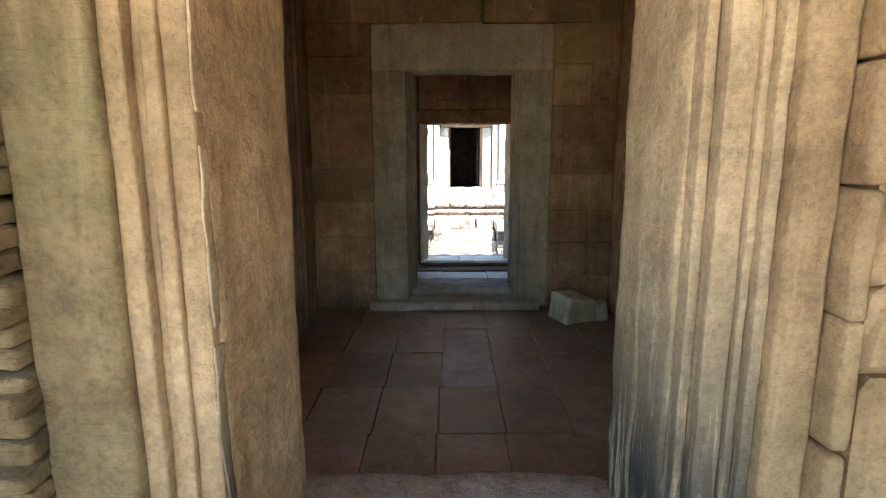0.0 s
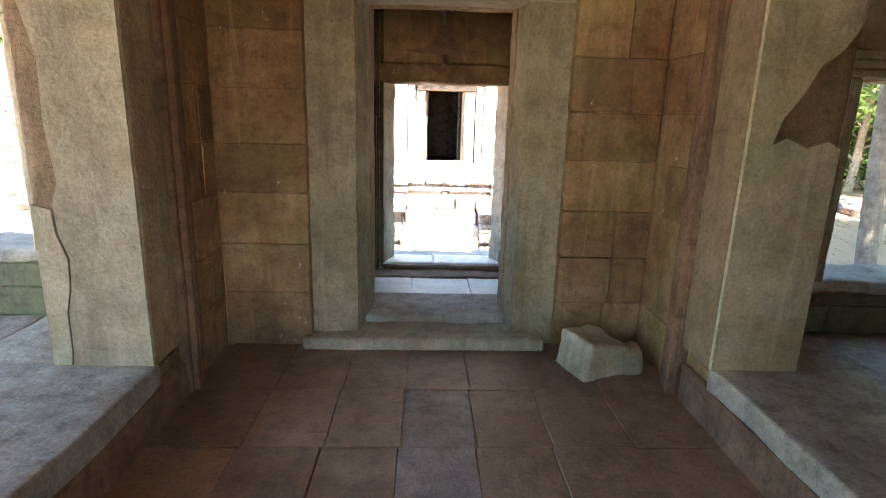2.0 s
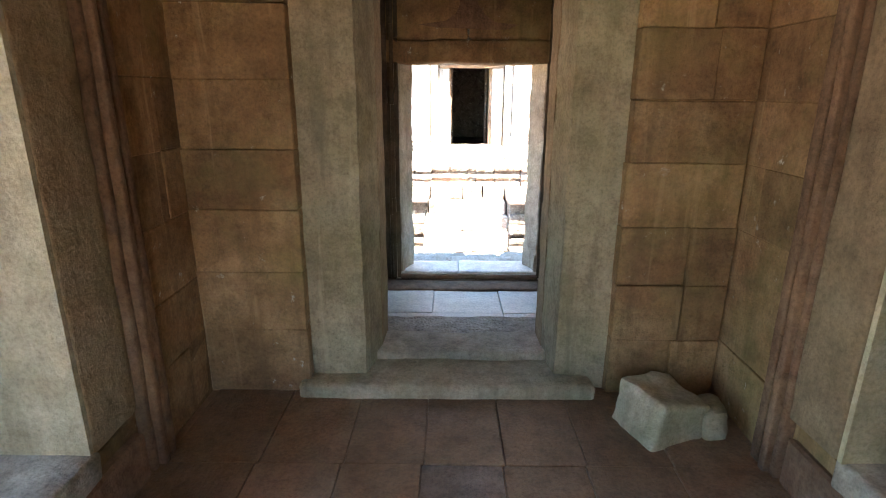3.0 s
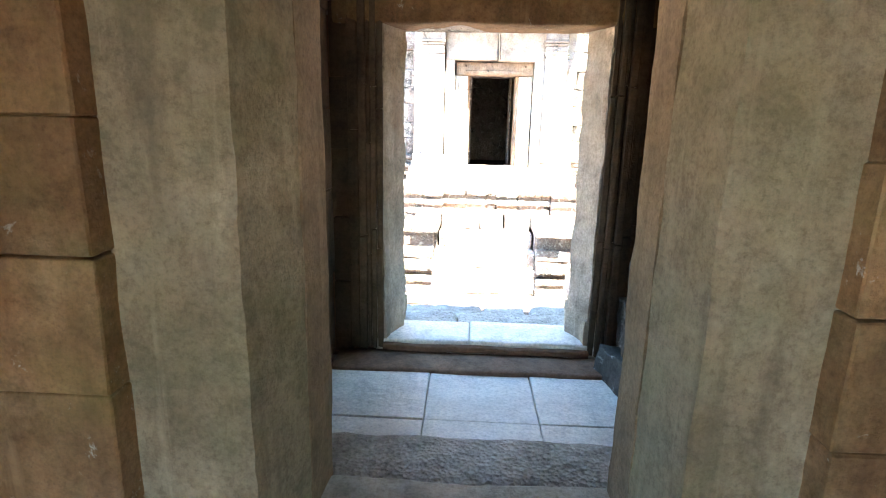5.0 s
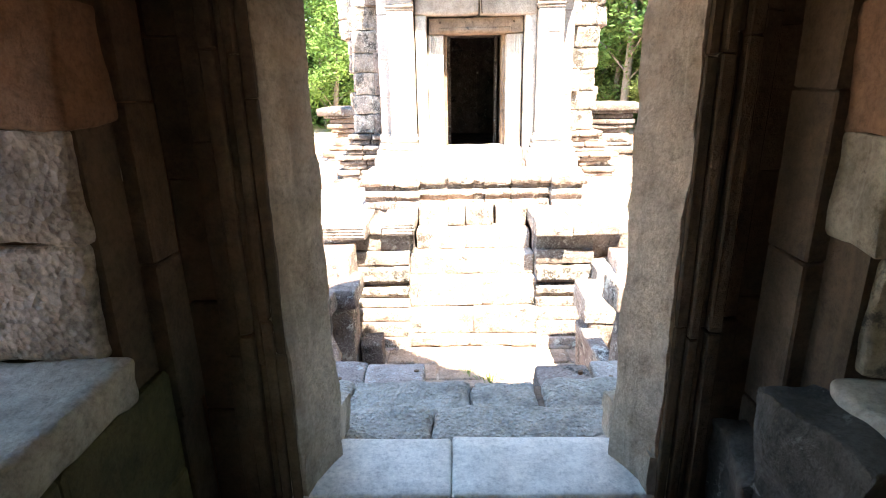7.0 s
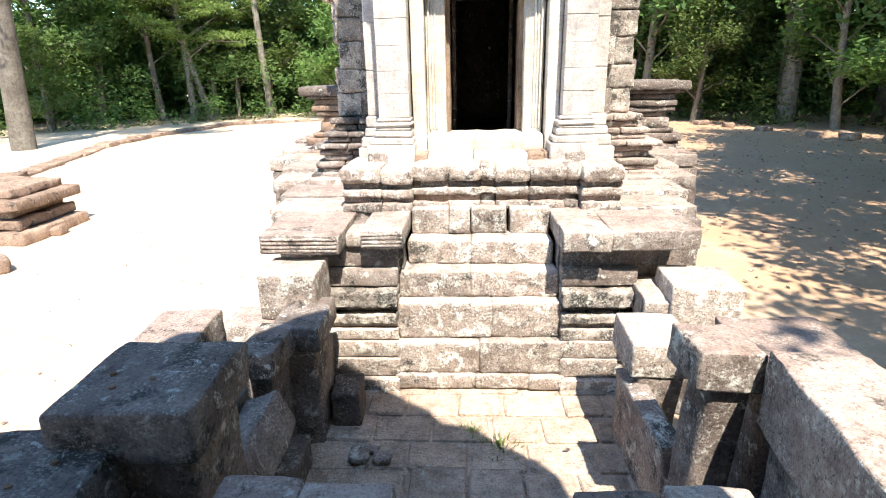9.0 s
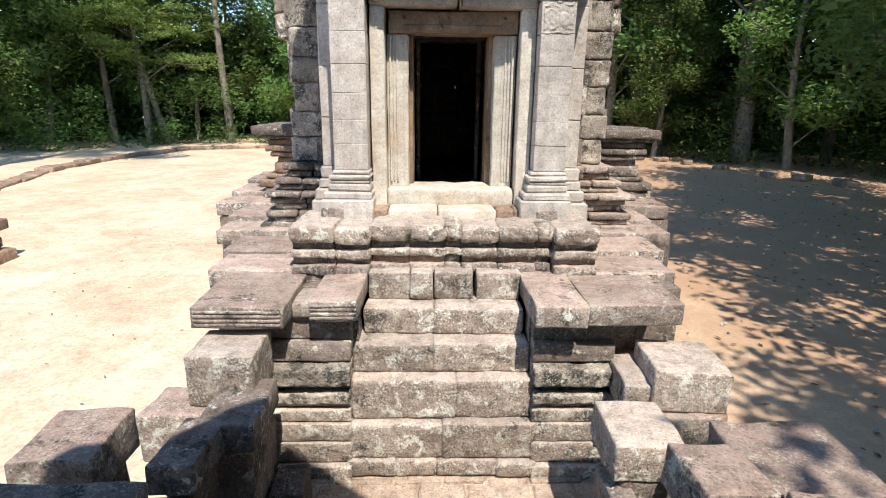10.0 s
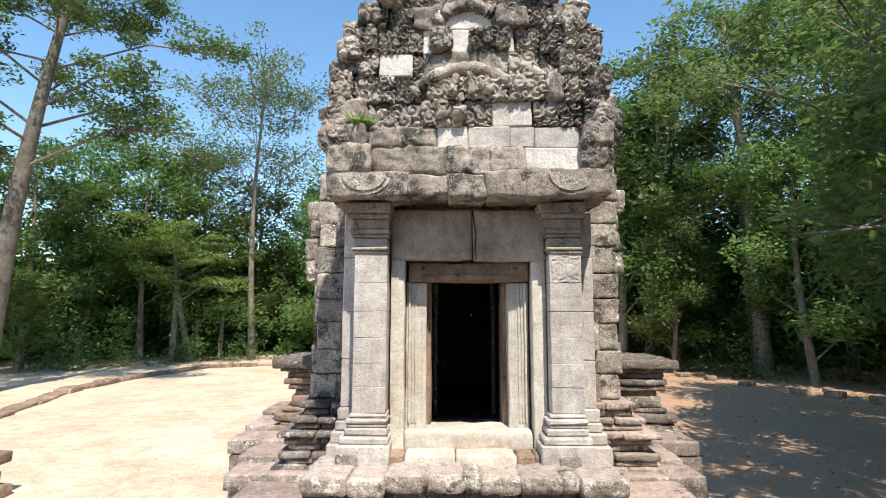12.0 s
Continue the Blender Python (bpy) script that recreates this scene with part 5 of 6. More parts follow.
for x0, x1, z1, mt in ((-0.66, 0.0, 2.75, M_GABLE), (0.0, 0.32, 2.72, M_GABLE), (0.325, 0.63, 2.73, M_GABLE), (0.635, 0.95, 2.76, M_GABLE), (0.955, 1.64, 2.77, M_GABLE)):
    rock("cornice_stone", gable, (x0 - 0.006, x1 + 0.006, 10.3 + RND.uniform(-0.02, 0.02), 11.0, 2.53 + RND.uniform(0, 0.03), z1), mt, 0.02, 0.03, 0.02, 5)
for xc in (-0.36, 1.32):
    for r, yf in ((0.225, 10.288), (0.185, 10.274)):
        arc = [(xc + r * math.cos(a), 2.735 + 0.8 * r * math.sin(a)) for a in np.linspace(math.pi, 2 * math.pi, 13)]
        prism("half_disc", gable, arc, yf, 10.45, M_CARVED)


def half_width(z):
    zs = (2.75, 3.1, 3.5, 3.9, 4.05, 4.3, 4.6, 4.9, 5.2)
    ws = (1.1, 1.17, 1.12, 1.02, 0.95, 0.72, 0.55, 0.4, 0.2)
    return float(np.interp(z, zs, ws))


# courses of the gable, each with its height and its stones: from, to, kind
COURSES = (
    (2.755, 2.98, ((-0.66, -0.32, "worn"), (-0.31, 0.3, "worn"), (0.3, 0.67, "worn"), (0.67, 0.95, "worn"), (0.96, 1.42, "pale"), (1.43, 1.64, "worn"))),
    (2.98, 3.165, ((-0.67, -0.36, "worn"), (-0.35, -0.05, "worn"), (-0.04, 0.232, "worn"), (0.235, 0.486, "pale"), (0.489, 0.838, "pale"), (0.841, 1.04, "pale"), (1.046, 1.42, "pale"), (1.43, 1.67, "worn"))),
    (3.165, 3.38, ((-0.68, -0.37, "worn"), (-0.36, 0.1, "cut"), (0.1, 0.206, "cut"), (0.206, 0.45, "cut"), (0.45, 0.686, "cut"), (0.689, 1.03, "pale"), (1.046, 1.26, "cut"), (1.26, 1.45, "cut"), (1.46, 1.68, "cut"))),
    (3.38, 3.61, ((-0.66, -0.49, "cut"), (-0.48, -0.14, "cut"), (-0.14, 0.15, "cut"), (0.15, 0.46, "cut"), (0.46, 0.82, "cut"), (0.82, 1.165, "cut"), (1.165, 1.28, "worn"), (1.29, 1.64, "cut"))),
    (3.61, 3.81, ((-0.62, -0.42, "cut"), (-0.42, -0.28, "cut"), (-0.27, 0.02, "pale"), (0.02, 0.14, "cut"), (0.14, 0.58, "worn"), (0.58, 0.82, "worn"), (0.83, 1.05, "cut"), (1.05, 1.27, "cut"), (1.27, 1.58, "cut"))),
    (3.81, 4.03, ((-0.56, -0.29, "cut"), (-0.28, -0.1, "cut"), (-0.1, 0.1, "cut"), (0.1, 0.5, "pale"), (0.503, 0.88, "pale"), (0.9, 1.1, "cut"), (1.1, 1.3, "cut"), (1.3, 1.52, "cut"))),
    (4.03, 4.22, ((-0.45, -0.2, "cut"), (-0.2, 0.02, "cut"), (0.03, 0.22, "worn"), (0.225, 0.74, "pale"), (0.74, 1.0, "worn"), (1.0, 1.22, "cut"), (1.22, 1.42, "cut"))),
)


def gable_stone(x0, x1, z0, z1, kind, yf):
    if kind == "pale":
        piece("repair_block", gable, (x0, x1, 10.41 + RND.uniform(-0.012, 0.012), 10.8, z0 + 0.002, z1 - 0.002), M_NEWSTONE, 0.01, 0.006, "smooth pale replacement block")
    elif kind == "worn":
        rock("worn_block", gable, (x0 - 0.012, x1 + 0.012, yf - 0.03, 10.8, z0 - 0.01, z1 + 0.008), M_GABLE, 0.035, 0.022, 0.026, 6, relief=0.014, relief_freq=3.2)
    elif 3.1 < z0 < 3.5 and 0.14 < (x0 + x1) / 2 < 1.1:
        rock("carved_block", gable, (x0 + 0.003, x1 - 0.003, yf, 10.8, z0 + 0.002, z1 - 0.002), M_CARVEDPALE, 0.014, 0.0125, 0.008, 4, relief=0.04, relief_freq=RND.uniform(8, 10))
    else:
        rock("carved_block", gable, (x0 + 0.003, x1 - 0.003, yf, 10.8, z0 + 0.002, z1 - 0.002), M_CARVED, 0.014, 0.0125, 0.009, 4, relief=0.045, relief_freq=RND.uniform(8.5, 12.0))


for z0, z1, stones in COURSES:
    for x0, x1, kind in stones:
        outer = abs((x0 + x1) / 2 - CX) / half_width(z0)
        gable_stone(x0, x1, z0, z1, kind, 10.4 + RND.uniform(-0.05, 0.04) - 0.07 * (outer > 0.8))
for x0, x1 in ((0.17, 0.36), (0.5, 0.84)):
    gable_stone(x0, x1, 3.82, 4.0, "cut", 10.3)
z = 4.22
while z < 5.05:
    hgt = RND.uniform(0.17, 0.24)
    hw = half_width(z + hgt / 2)
    x = CX - hw - RND.uniform(0, 0.05)
    while x < CX + hw - 0.05:
        e = min(x + RND.uniform(0.2, 0.42), CX + hw + RND.uniform(-0.02, 0.06))
        if CX + hw - e < 0.12:
            e = CX + hw + RND.uniform(-0.02, 0.05)
        gable_stone(x, e, z, z + hgt, "cut", 10.42 + RND.uniform(-0.07, 0.05))
        x = e
    z += hgt


def tube(name, parent, points, radius, material, sides=8, squash=1.0):
    verts, faces = [], []
    c = sum((Vector(p) for p in points), Vector()) / len(points)
    pts = [Vector(p) - c for p in points]
    for i, p in enumerate(pts):
        d = (pts[min(i + 1, len(pts) - 1)] - pts[max(i - 1, 0)]).normalized()
        u = d.orthogonal().normalized()
        v = d.cross(u)
        r = radius(i / (len(pts) - 1)) if callable(radius) else radius
        for k in range(sides):
            a = 2 * math.pi * k / sides
            verts.append(tuple(p + (u * math.cos(a) + v * math.sin(a)) * r * (1 + 0.12 * math.sin(i * 2.4 + k))))
    for i in range(len(pts) - 1):
        for k in range(sides):
            a, b = i * sides + k, i * sides + (k + 1) % sides
            faces.append((a, b, b + sides, a + sides))
    faces.append(tuple(range(sides))[::-1])
    faces.append(tuple(len(verts) - sides + k for k in range(sides)))
    ob = mesh_object(name, verts, faces, material, True)
    ob.location = c
    return under(ob, parent) if parent else ob


# broken arches cut into the gable
for pts, r in (([(CX - 0.46, 3.46), (CX - 0.34, 3.58), (CX - 0.15, 3.66), (CX + 0.05, 3.68), (CX + 0.25, 3.62), (CX + 0.38, 3.52)], 0.03),
               ([(CX + 0.34, 3.74), (CX + 0.5, 3.68), (CX + 0.66, 3.55), (CX + 0.74, 3.36)], 0.03),
               ([(CX - 0.28, 4.08), (CX - 0.16, 4.2), (CX, 4.26), (CX + 0.16, 4.2), (CX + 0.28, 4.08)], 0.03)):
    fine = []
    for (xa, za), (xb, zb) in zip(pts, pts[1:]):
        fine += [(xa + (xb - xa) * t, 10.405, za + (zb - za) * t) for t in np.linspace(0, 1, 6)[:-1]]
    tube("carved_band", gable, fine, r * 1.9, M_GABLE, 10)
# worn lumps of carving
def carved_lump(x, z, w, h, out, turn=0.0, mt=None):
    rock("carved_figure", gable, (x - w / 2, x + w / 2, 10.36 - out, 10.6, z - h / 2, z + h / 2), mt or M_CARVEDPALE, 0.04, 0.014, 0.02, 9, relief=0.016, relief_freq=12, turn=(0, turn, 0))


for x, z, w, h, turn in ((0.27, 3.3, 0.09, 0.15, 4), (0.42, 3.27, 0.12, 0.1, -12), (0.37, 3.5, 0.07, 0.17, 14), (0.51, 3.52, 0.05, 0.18, -8), (0.64, 3.47, 0.13, 0.09, 30), (0.66, 3.92, 0.09, 0.16, 6), (0.27, 3.92, 0.1, 0.15, -6)):
    carved_lump(x, z, w, h, 0.05, turn)
# scrolled end stones low on both sides
for x, sgn in ((-0.52, -1), (1.52, 1)):
    for k, (dz, w) in enumerate(((2.86, 0.2), (3.0, 0.17), (3.14, 0.15), (3.26, 0.13))):
        carved_lump(x + sgn * 0.03 * k, dz, w, 0.17, 0.07, sgn * 14, M_GABLE)
tube("crack", shrine, [(0.53, 10.655, 2.5), (0.545, 10.652, 2.38), (0.56, 10.652, 2.27), (0.552, 10.652, 2.17), (0.56, 10.655, 2.06)], 0.006, M_SHADEDARK, 5)
# drill holes of the door head: dark nubs for the shade inside
for x in (0.1, 0.92):
    rock("drill_hole", shrine, (x - 0.012, x + 0.012, 10.793, 10.81, 1.985, 2.009), M_SHADEDARK, 0.008, 0.01, 0.002, 20)
# flame-shaped ends up the edge of the gable
for sgn in (-1, 1):
    z = 2.78
    while z < 4.7:
        hgt = RND.uniform(0.14, 0.26)
        xc = CX + sgn * (half_width(z + hgt / 2) - 0.02 + RND.uniform(-0.03, 0.04))
        wd = RND.uniform(0.07, 0.12)
        rock("carved_end", gable, (xc - wd, xc + wd, 10.27 + RND.uniform(-0.02, 0.06), 10.7, z, z + hgt + 0.03), M_CARVED, 0.05, 0.015, 0.02, 5, relief=0.032, relief_freq=8.5, turn=(0, sgn * RND.uniform(4, 16), 0))
        z += hgt

# drilled holes in the landing blocks and sills, as dark discs for the shade inside
def drill(x, y, z, r=0.014):
    n = 10
    verts = [(math.cos(6.2832 * k / n) * r, math.sin(6.2832 * k / n) * r * 0.8, dz) for dz in (0.0, -0.02) for k in range(n)]
    faces = [tuple(range(n))] + [(k, k + n, (k + 1) % n + n, (k + 1) % n) for k in range(n)]
    ob = mesh_object("drill_hole", verts, faces, M_BROWN_DARK)
    ob.location = (x, y, z)
    return under(ob, landing)


for x, y in ((-0.5, 7.05), (-0.44, 7.06), (-0.49, 6.93), (-0.12, 6.95), (-0.06, 6.94), (-0.1, 6.86), (0.0, 7.14), (0.85, 6.98), (0.96, 7.12), (1.12, 7.06), (1.2, 6.92), (1.25, 6.92)):
    drill(x, y, -0.283)
for x, y, zz in ((-0.93, 7.42, 0.043), (-1.06, 7.36, 0.043), (-1.12, 7.46, 0.043), (-1.22, 7.0, -0.112), (-1.15, 7.12, -0.112)):
    drill(x, y, zz)
# ---- trees ----
def leaf_cloud(name, centres, radii, counts, size, material, seed, flat=0.6):
    """Many small four-cornered leaves in clumps; every leaf is an island of its own."""
    rng = np.random.default_rng(seed)
    c = np.repeat(np.asarray(centres, float), counts, axis=0)
    r = np.repeat(np.asarray(radii, float), counts)
    n = len(c)
    d = rng.normal(size=(n, 3))
    d /= np.linalg.norm(d, axis=1)[:, None]
    d *= (rng.random(n) ** 0.45)[:, None]
    d[:, 2] *= flat
    p = c + d * r[:, None]
    a = rng.normal(size=(n, 3))
    a[:, 2] *= 0.5
    a /= np.linalg.norm(a, axis=1)[:, None]
    up = rng.normal(size=(n, 3)) * 0.6 + np.array((0, 0, 1.0))
    b = np.cross(a, up)
    b /= np.linalg.norm(b, axis=1)[:, None] + 1e-9
    s = size * rng.uniform(0.6, 1.4, n)[:, None]
    quad = np.stack([p - a * s, p + b * s * 0.45, p + a * s, p - b * s * 0.45], axis=1).reshape(-1, 3)
    me = bpy.data.meshes.new(name)
    me.vertices.add(4 * n)
    me.vertices.foreach_set("co", quad.astype(np.float32).ravel())
    me.loops.add(4 * n)
    me.loops.foreach_set("vertex_index", np.arange(4 * n, dtype=np.int32))
    me.polygons.add(n)
    me.polygons.foreach_set("loop_start", np.arange(0, 4 * n, 4, dtype=np.int32))
    me.update(calc_edges=True)
    me.materials.append(material)
    return new(name, me)


def grow(seed, height, crown_low, spread, trunk_r, lean=0.0, limbs=9, clumps=4, leaves=119, clump_r=0.9, size=0.096, material=None, flat=0.55, droop=0.0, lift=(0.35, 0.95),
         label="tall leafy forest tree", trunks=1):
    """A tapered trunk with limbs that fork into twigs; the leaves sit in clumps on the twigs."""
    rnd = random.Random(seed)
    tree = thing("tree", (0, 0, 0), label, "tree")
    wood_v, wood_f = [], []

    def limb(points, r0, r1, sides):
        base = len(wood_v)
        for i, p in enumerate(points):
            q = points[min(i + 1, len(points) - 1)] - points[max(i - 1, 0)]
            u = q.orthogonal().normalized()
            w = q.normalized().cross(u)
            r = r0 + (r1 - r0) * i / (len(points) - 1)
            for k in range(sides):
                t = 2 * math.pi * k / sides
                wood_v.append(tuple(p + (u * math.cos(t) + w * math.sin(t)) * r))
        for i in range(len(points) - 1):
            for k in range(sides):
                a, b = base + i * sides + k, base + i * sides + (k + 1) % sides
                wood_f.append((a, b, b + sides, a + sides))

    centres, radii = [], []
    for tr in range(trunks):
        top = Vector((lean * height + rnd.uniform(-0.4, 0.4), rnd.uniform(-0.4, 0.4), height * rnd.uniform(0.9, 1.0)))
        root = Vector((0.9 * tr, 0.2 * tr, -0.1))
        bend = Vector((rnd.uniform(-0.3, 0.3), rnd.uniform(-0.3, 0.3), 0))
        stem = [root.lerp(top, t) + bend * math.sin(3.1 * t) for t in np.linspace(0, 1, 9)]
        limb([stem[0] + Vector((0, 0, -0.1))] + stem, trunk_r * 1.25, trunk_r * 0.25, 9)
        for i in range(limbs):
            t = crown_low + (0.97 - crown_low) * (i + rnd.random()) / limbs
            k = min(int(t * 8), 7)
            start = stem[k].lerp(stem[k + 1], t * 8 - k)
            ang = i * 2.4 + rnd.uniform(-0.5, 0.5)
            reach = spread * rnd.uniform(0.55, 1.1) * (1 - 0.55 * max(0, (t - crown_low) / (1 - crown_low)) ** 2)
            rise = reach * rnd.uniform(*lift) - droop * reach
            end = start + Vector((math.cos(ang) * reach, math.sin(ang) * reach, rise))
            mid = start.lerp(end, 0.5) + Vector((0, 0, 0.12 * reach))
            limb([start, mid, end], trunk_r * 0.3 * (1.15 - t), 0.02, 5)
            for c in range(clumps):
                u = rnd.uniform(0.4, 1.05)
                p = (start.lerp(mid, u * 2) if u < 0.5 else mid.lerp(end, u * 2 - 1)) + Vector((rnd.uniform(-0.7, 0.7), rnd.uniform(-0.7, 0.7), rnd.uniform(-0.25, 0.5))) * clump_r
                limb([mid.lerp(end, 0.3), p], 0.025, 0.008, 3)
                centres.append(tuple(p))
                radii.append(clump_r * rnd.uniform(0.6, 1.25))
        centres.append(tuple(top))
        radii.append(clump_r)
    trunk = mesh_object("trunk", wood_v, wood_f, M_BARK, True)
    under(trunk, tree)
    crown = leaf_cloud("crown", centres, radii, leaves, size, material, seed, flat)
    under(crown, tree)
    return tree


KINDS = [
    grow(1, 13.5, 0.25, 3.8, 0.2, limbs=16, clumps=5, leaves=112, clump_r=1.05, size=0.125, material=M_LEAF, flat=0.7, label="tall broad-leaved forest tree with a full crown"),
    grow(2, 15.5, 0.5, 4.3, 0.17, limbs=24, clumps=6, leaves=75, clump_r=1.0, size=0.085, material=M_LEAF, flat=0.7, lift=(0.5, 1.2), label="tall slender tree with an airy crown"),
    grow(3, 7.2, 0.45, 4.2, 0.17, limbs=13, clumps=7, leaves=120, clump_r=0.8, size=0.085, material=M_LEAF_LIGHT, flat=0.24, lift=(0.1, 0.4), trunks=2, label="low spreading tree with light green layered leaves"),
    grow(4, 9.5, 0.08, 2.7, 0.16, limbs=17, clumps=5, leaves=118, clump_r=0.95, size=0.12, material=M_LEAF, flat=0.9, label="creeper-covered tree leafy to the ground"),
    grow(5, 12.0, 0.16, 3.6, 0.2, limbs=17, clumps=5, leaves=112, clump_r=1.1, size=0.13, material=M_LEAF_DARK, flat=0.75, label="dark dense forest tree"),
    grow(6, 19.0, 0.45, 6.8, 0.38, lean=0.12, limbs=20, clumps=8, leaves=175, clump_r=0.95, size=0.1, material=M_LEAF_DARK, flat=0.5, lift=(0.0, 0.5), label="tall pale-trunked leaning tree with a high open crown"),
    grow(7, 11.0, 0.35, 3.2, 0.19, limbs=13, clumps=4, leaves=42, clump_r=0.75, size=0.13, material=M_LEAF, lift=(0.15, 0.6), label="open-crowned tree with thin foliage"),
    grow(8, 20.0, 0.3, 4.6, 0.36, lean=-0.03, limbs=18, clumps=5, leaves=115, clump_r=1.1, size=0.115, material=M_LEAF, flat=0.65, label="very tall tree with a thick pale trunk"),
]
used = [False] * len(KINDS)


def plant(kind, x, y, scale=1.0, turn=0.0):
    m = pose(x, y, -1.42, 0, 0, turn)
    src = KINDS[kind]
    if not used[kind]:
        used[kind] = True
        src.matrix_basis = m @ Matrix.Scale(scale, 4)
        src["group"] = "forest trees"
        return src
    keep = src.scale.copy()
    src.scale = (scale, scale, scale)
    ob = copy_thing(src, m)
    src.scale = keep
    return ob


# forest edge, the first rows singly placed
for kind, x, y, sc, turn in (
        (5, -16.7, 25.7, 1.0, 0), (7, 15.2, 32.0, 1.0, 0), (3, -17.4, 41.5, 1.4, 10), (2, -16.1, 38.2, 1.15, 0), (4, -8.6, 42.5, 0.9, 80), (1, -11.8, 39.5, 1.25, 50), (0, -18.2, 38.5, 0.95, 0),
        (4, -21.5, 33.5, 0.95, 70), (0, -25.0, 31.0, 1.0, 130), (3, -13.2, 43.0, 1.2, 200), (4, -6.0, 41.5, 0.98, 20), (3, -7.4, 39.0, 1.0, 120), (0, -3.2, 43.0, 0.9, 240),
        (1, -16.2, 41.5, 0.95, 10), (4, -22.4, 38.5, 1.1, 0), (3, -21.2, 37.2, 1.1, 140), (0, -8.4, 45.0, 0.95, 310), (4, -28.5, 34.0, 1.15, 30),
        (4, -27.0, 25.0, 0.8, 300), (0, -30.0, 19.0, 0.9, 10), (4, -33.0, 12.0, 0.9, 200), (3, -20.5, 32.2, 0.5, 260), (4, -14.5, 41.0, 0.75, 40), (0, 2.0, 46.0, 0.8, 77),
        (0, 12.2, 34.5, 1.25, 33), (4, 9.8, 36.0, 1.19, 5), (0, 19.0, 27.6, 1.40, 190), (4, 12.0, 38.0, 1.25, 250), (1, 17.4, 36.5, 1.3, 0), (4, 20.5, 23.5, 1.31, 100),
        (3, 15.6, 29.0, 1.06, 320), (1, 19.0, 31.5, 1.38, 140), (0, 22.5, 28.0, 1.38, 60), (3, 19.2, 24.2, 1.06, 15), (4, 24.5, 18.5, 1.31, 210), (0, 7.0, 42.0, 1.06, 280),
        (0, 26.0, 12.5, 1.0, 90), (4, 24.0, 5.0, 1.0, 10), (2, 21.5, 20.0, 0.9, 180), (3, 11.4, 33.2, 0.75, 60), (1, 10.2, 39.5, 1.0, 222), (3, 8.4, 38.4, 0.8, 42)):
    plant(kind, x, y, sc, turn)
# shade trees added mostly out of view east of the walk, out of which the dappled shade falls
for kind, x, y, sc, turn in ((6, 11.5, 6.5, 0.95, 15), (6, 14.5, 11.0, 1.0, 200), (4, 9.8, 0.5, 0.85, 120), (6, 13.0, 2.0, 1.0, 70), (4, 17.5, 7.5, 0.9, 250), (1, 10.2, 10.5, 0.62, 10), (0, 7.6, -7.0, 1.0, 40),
                             (4, 11.5, -3.5, 1.0, 310), (4, 16.0, 4.0, 1.0, 210), (6, 12.6, 8.8, 0.9, 280), (6, 10.2, 3.6, 0.85, 0), (6, 11.6, 11.6, 1.0, 190), (6, 11.8, 6.9, 0.95, 230),
                             (6, 13.4, 6.0, 1.05, 90), (6, 15.5, 9.0, 1.0, 310),
                             (4, 13.4, 14.5, 0.75, 100), (4, 14.2, 14.6, 1.0, 20), (4, 16.2, 18.0, 1.0, 130), (6, 13.5, 13.7, 0.9, 75)):
    plant(kind, x - (2.3 if y > 14 else 3.4), y + 2.3, sc, turn)
# unseen tree added to keep the sun off the gate's east side
plant(4, 6.4, -4.2, 1.0, 45)


def undergrowth(name, rows, per, size, zmax, material, seed, label, width=2.5):
    rng = np.random.default_rng(seed)
    cs, rs = [], []
    for (xa, ya), (xb, yb) in zip(rows, rows[1:]):
        n = max(2, int(math.hypot(xb - xa, yb - ya) / 0.5))
        for t in rng.random(n * max(1, int(zmax / 1.3))):
            z = -1.3 + rng.random() ** 1.3 * zmax
            cs.append((xa + (xb - xa) * t + rng.normal() * 0.5, ya + (yb - ya) * t + abs(rng.normal()) * width, z))
            rs.append(rng.uniform(0.6, 1.3) * (1 + zmax / 14))
    ob = leaf_cloud(name, cs, rs, per, size, material, seed, 0.8)
    return tagged(ob, label, "undergrowth", kind="stuff")


undergrowth("shrubs", [(-34, 14), (-29, 22), (-22, 30), (-17.5, 34), (-13, 37.5), (-7, 39.5), (-2, 42)], 130, 0.1, 3.2, M_LEAF_DARK, 11, "low green shrubs along the forest edge")
undergrowth("shrubs", [(8, 38), (11.5, 34), (15, 29.5), (18.5, 25), (22, 20), (25, 12), (26, 2)], 130, 0.1, 3.6, M_LEAF_DARK, 12, "low green shrubs along the forest edge")
undergrowth("forest", [(-40, 16), (-33, 27), (-24, 37), (-15, 44), (-6, 47), (4, 49), (10, 44), (16, 40), (22, 34), (28, 26), (32, 15), (32, 0)], 170, 0.21, 8.5, M_LEAF_DARK, 13, "dark mass of forest behind the first trees", 4.0)
undergrowth("forest", [(9, 45), (16, 41), (23, 34), (29, 26), (33, 15)], 120, 0.21, 14.0, M_LEAF_DARK, 14, "dark mass of forest behind the first trees", 4.0)

undergrowth("forest", [(-44, 20), (-36, 31), (-26, 41), (-16, 48), (-6, 51), (5, 53), (13, 47), (20, 42), (27, 36), (33, 27), (37, 14)], 70, 0.5, 6.0, M_LEAF_DARK, 15, "deep shade of the forest far behind", 3.0)

# ---- low laterite wall and scattered stones ----
low_wall = tagged(new("low_wall"), "low crumbling red laterite wall across the sand", "wall")
low_wall.location = (-14.0, 28.0, -1.37)
LINE = [(-10.8, 16.5), (-12.6, 21.8), (-13.8, 26.3), (-13.6, 30.5), (-12.4, 34.6), (-9.4, 36.2), (-3.0, 37.4)]
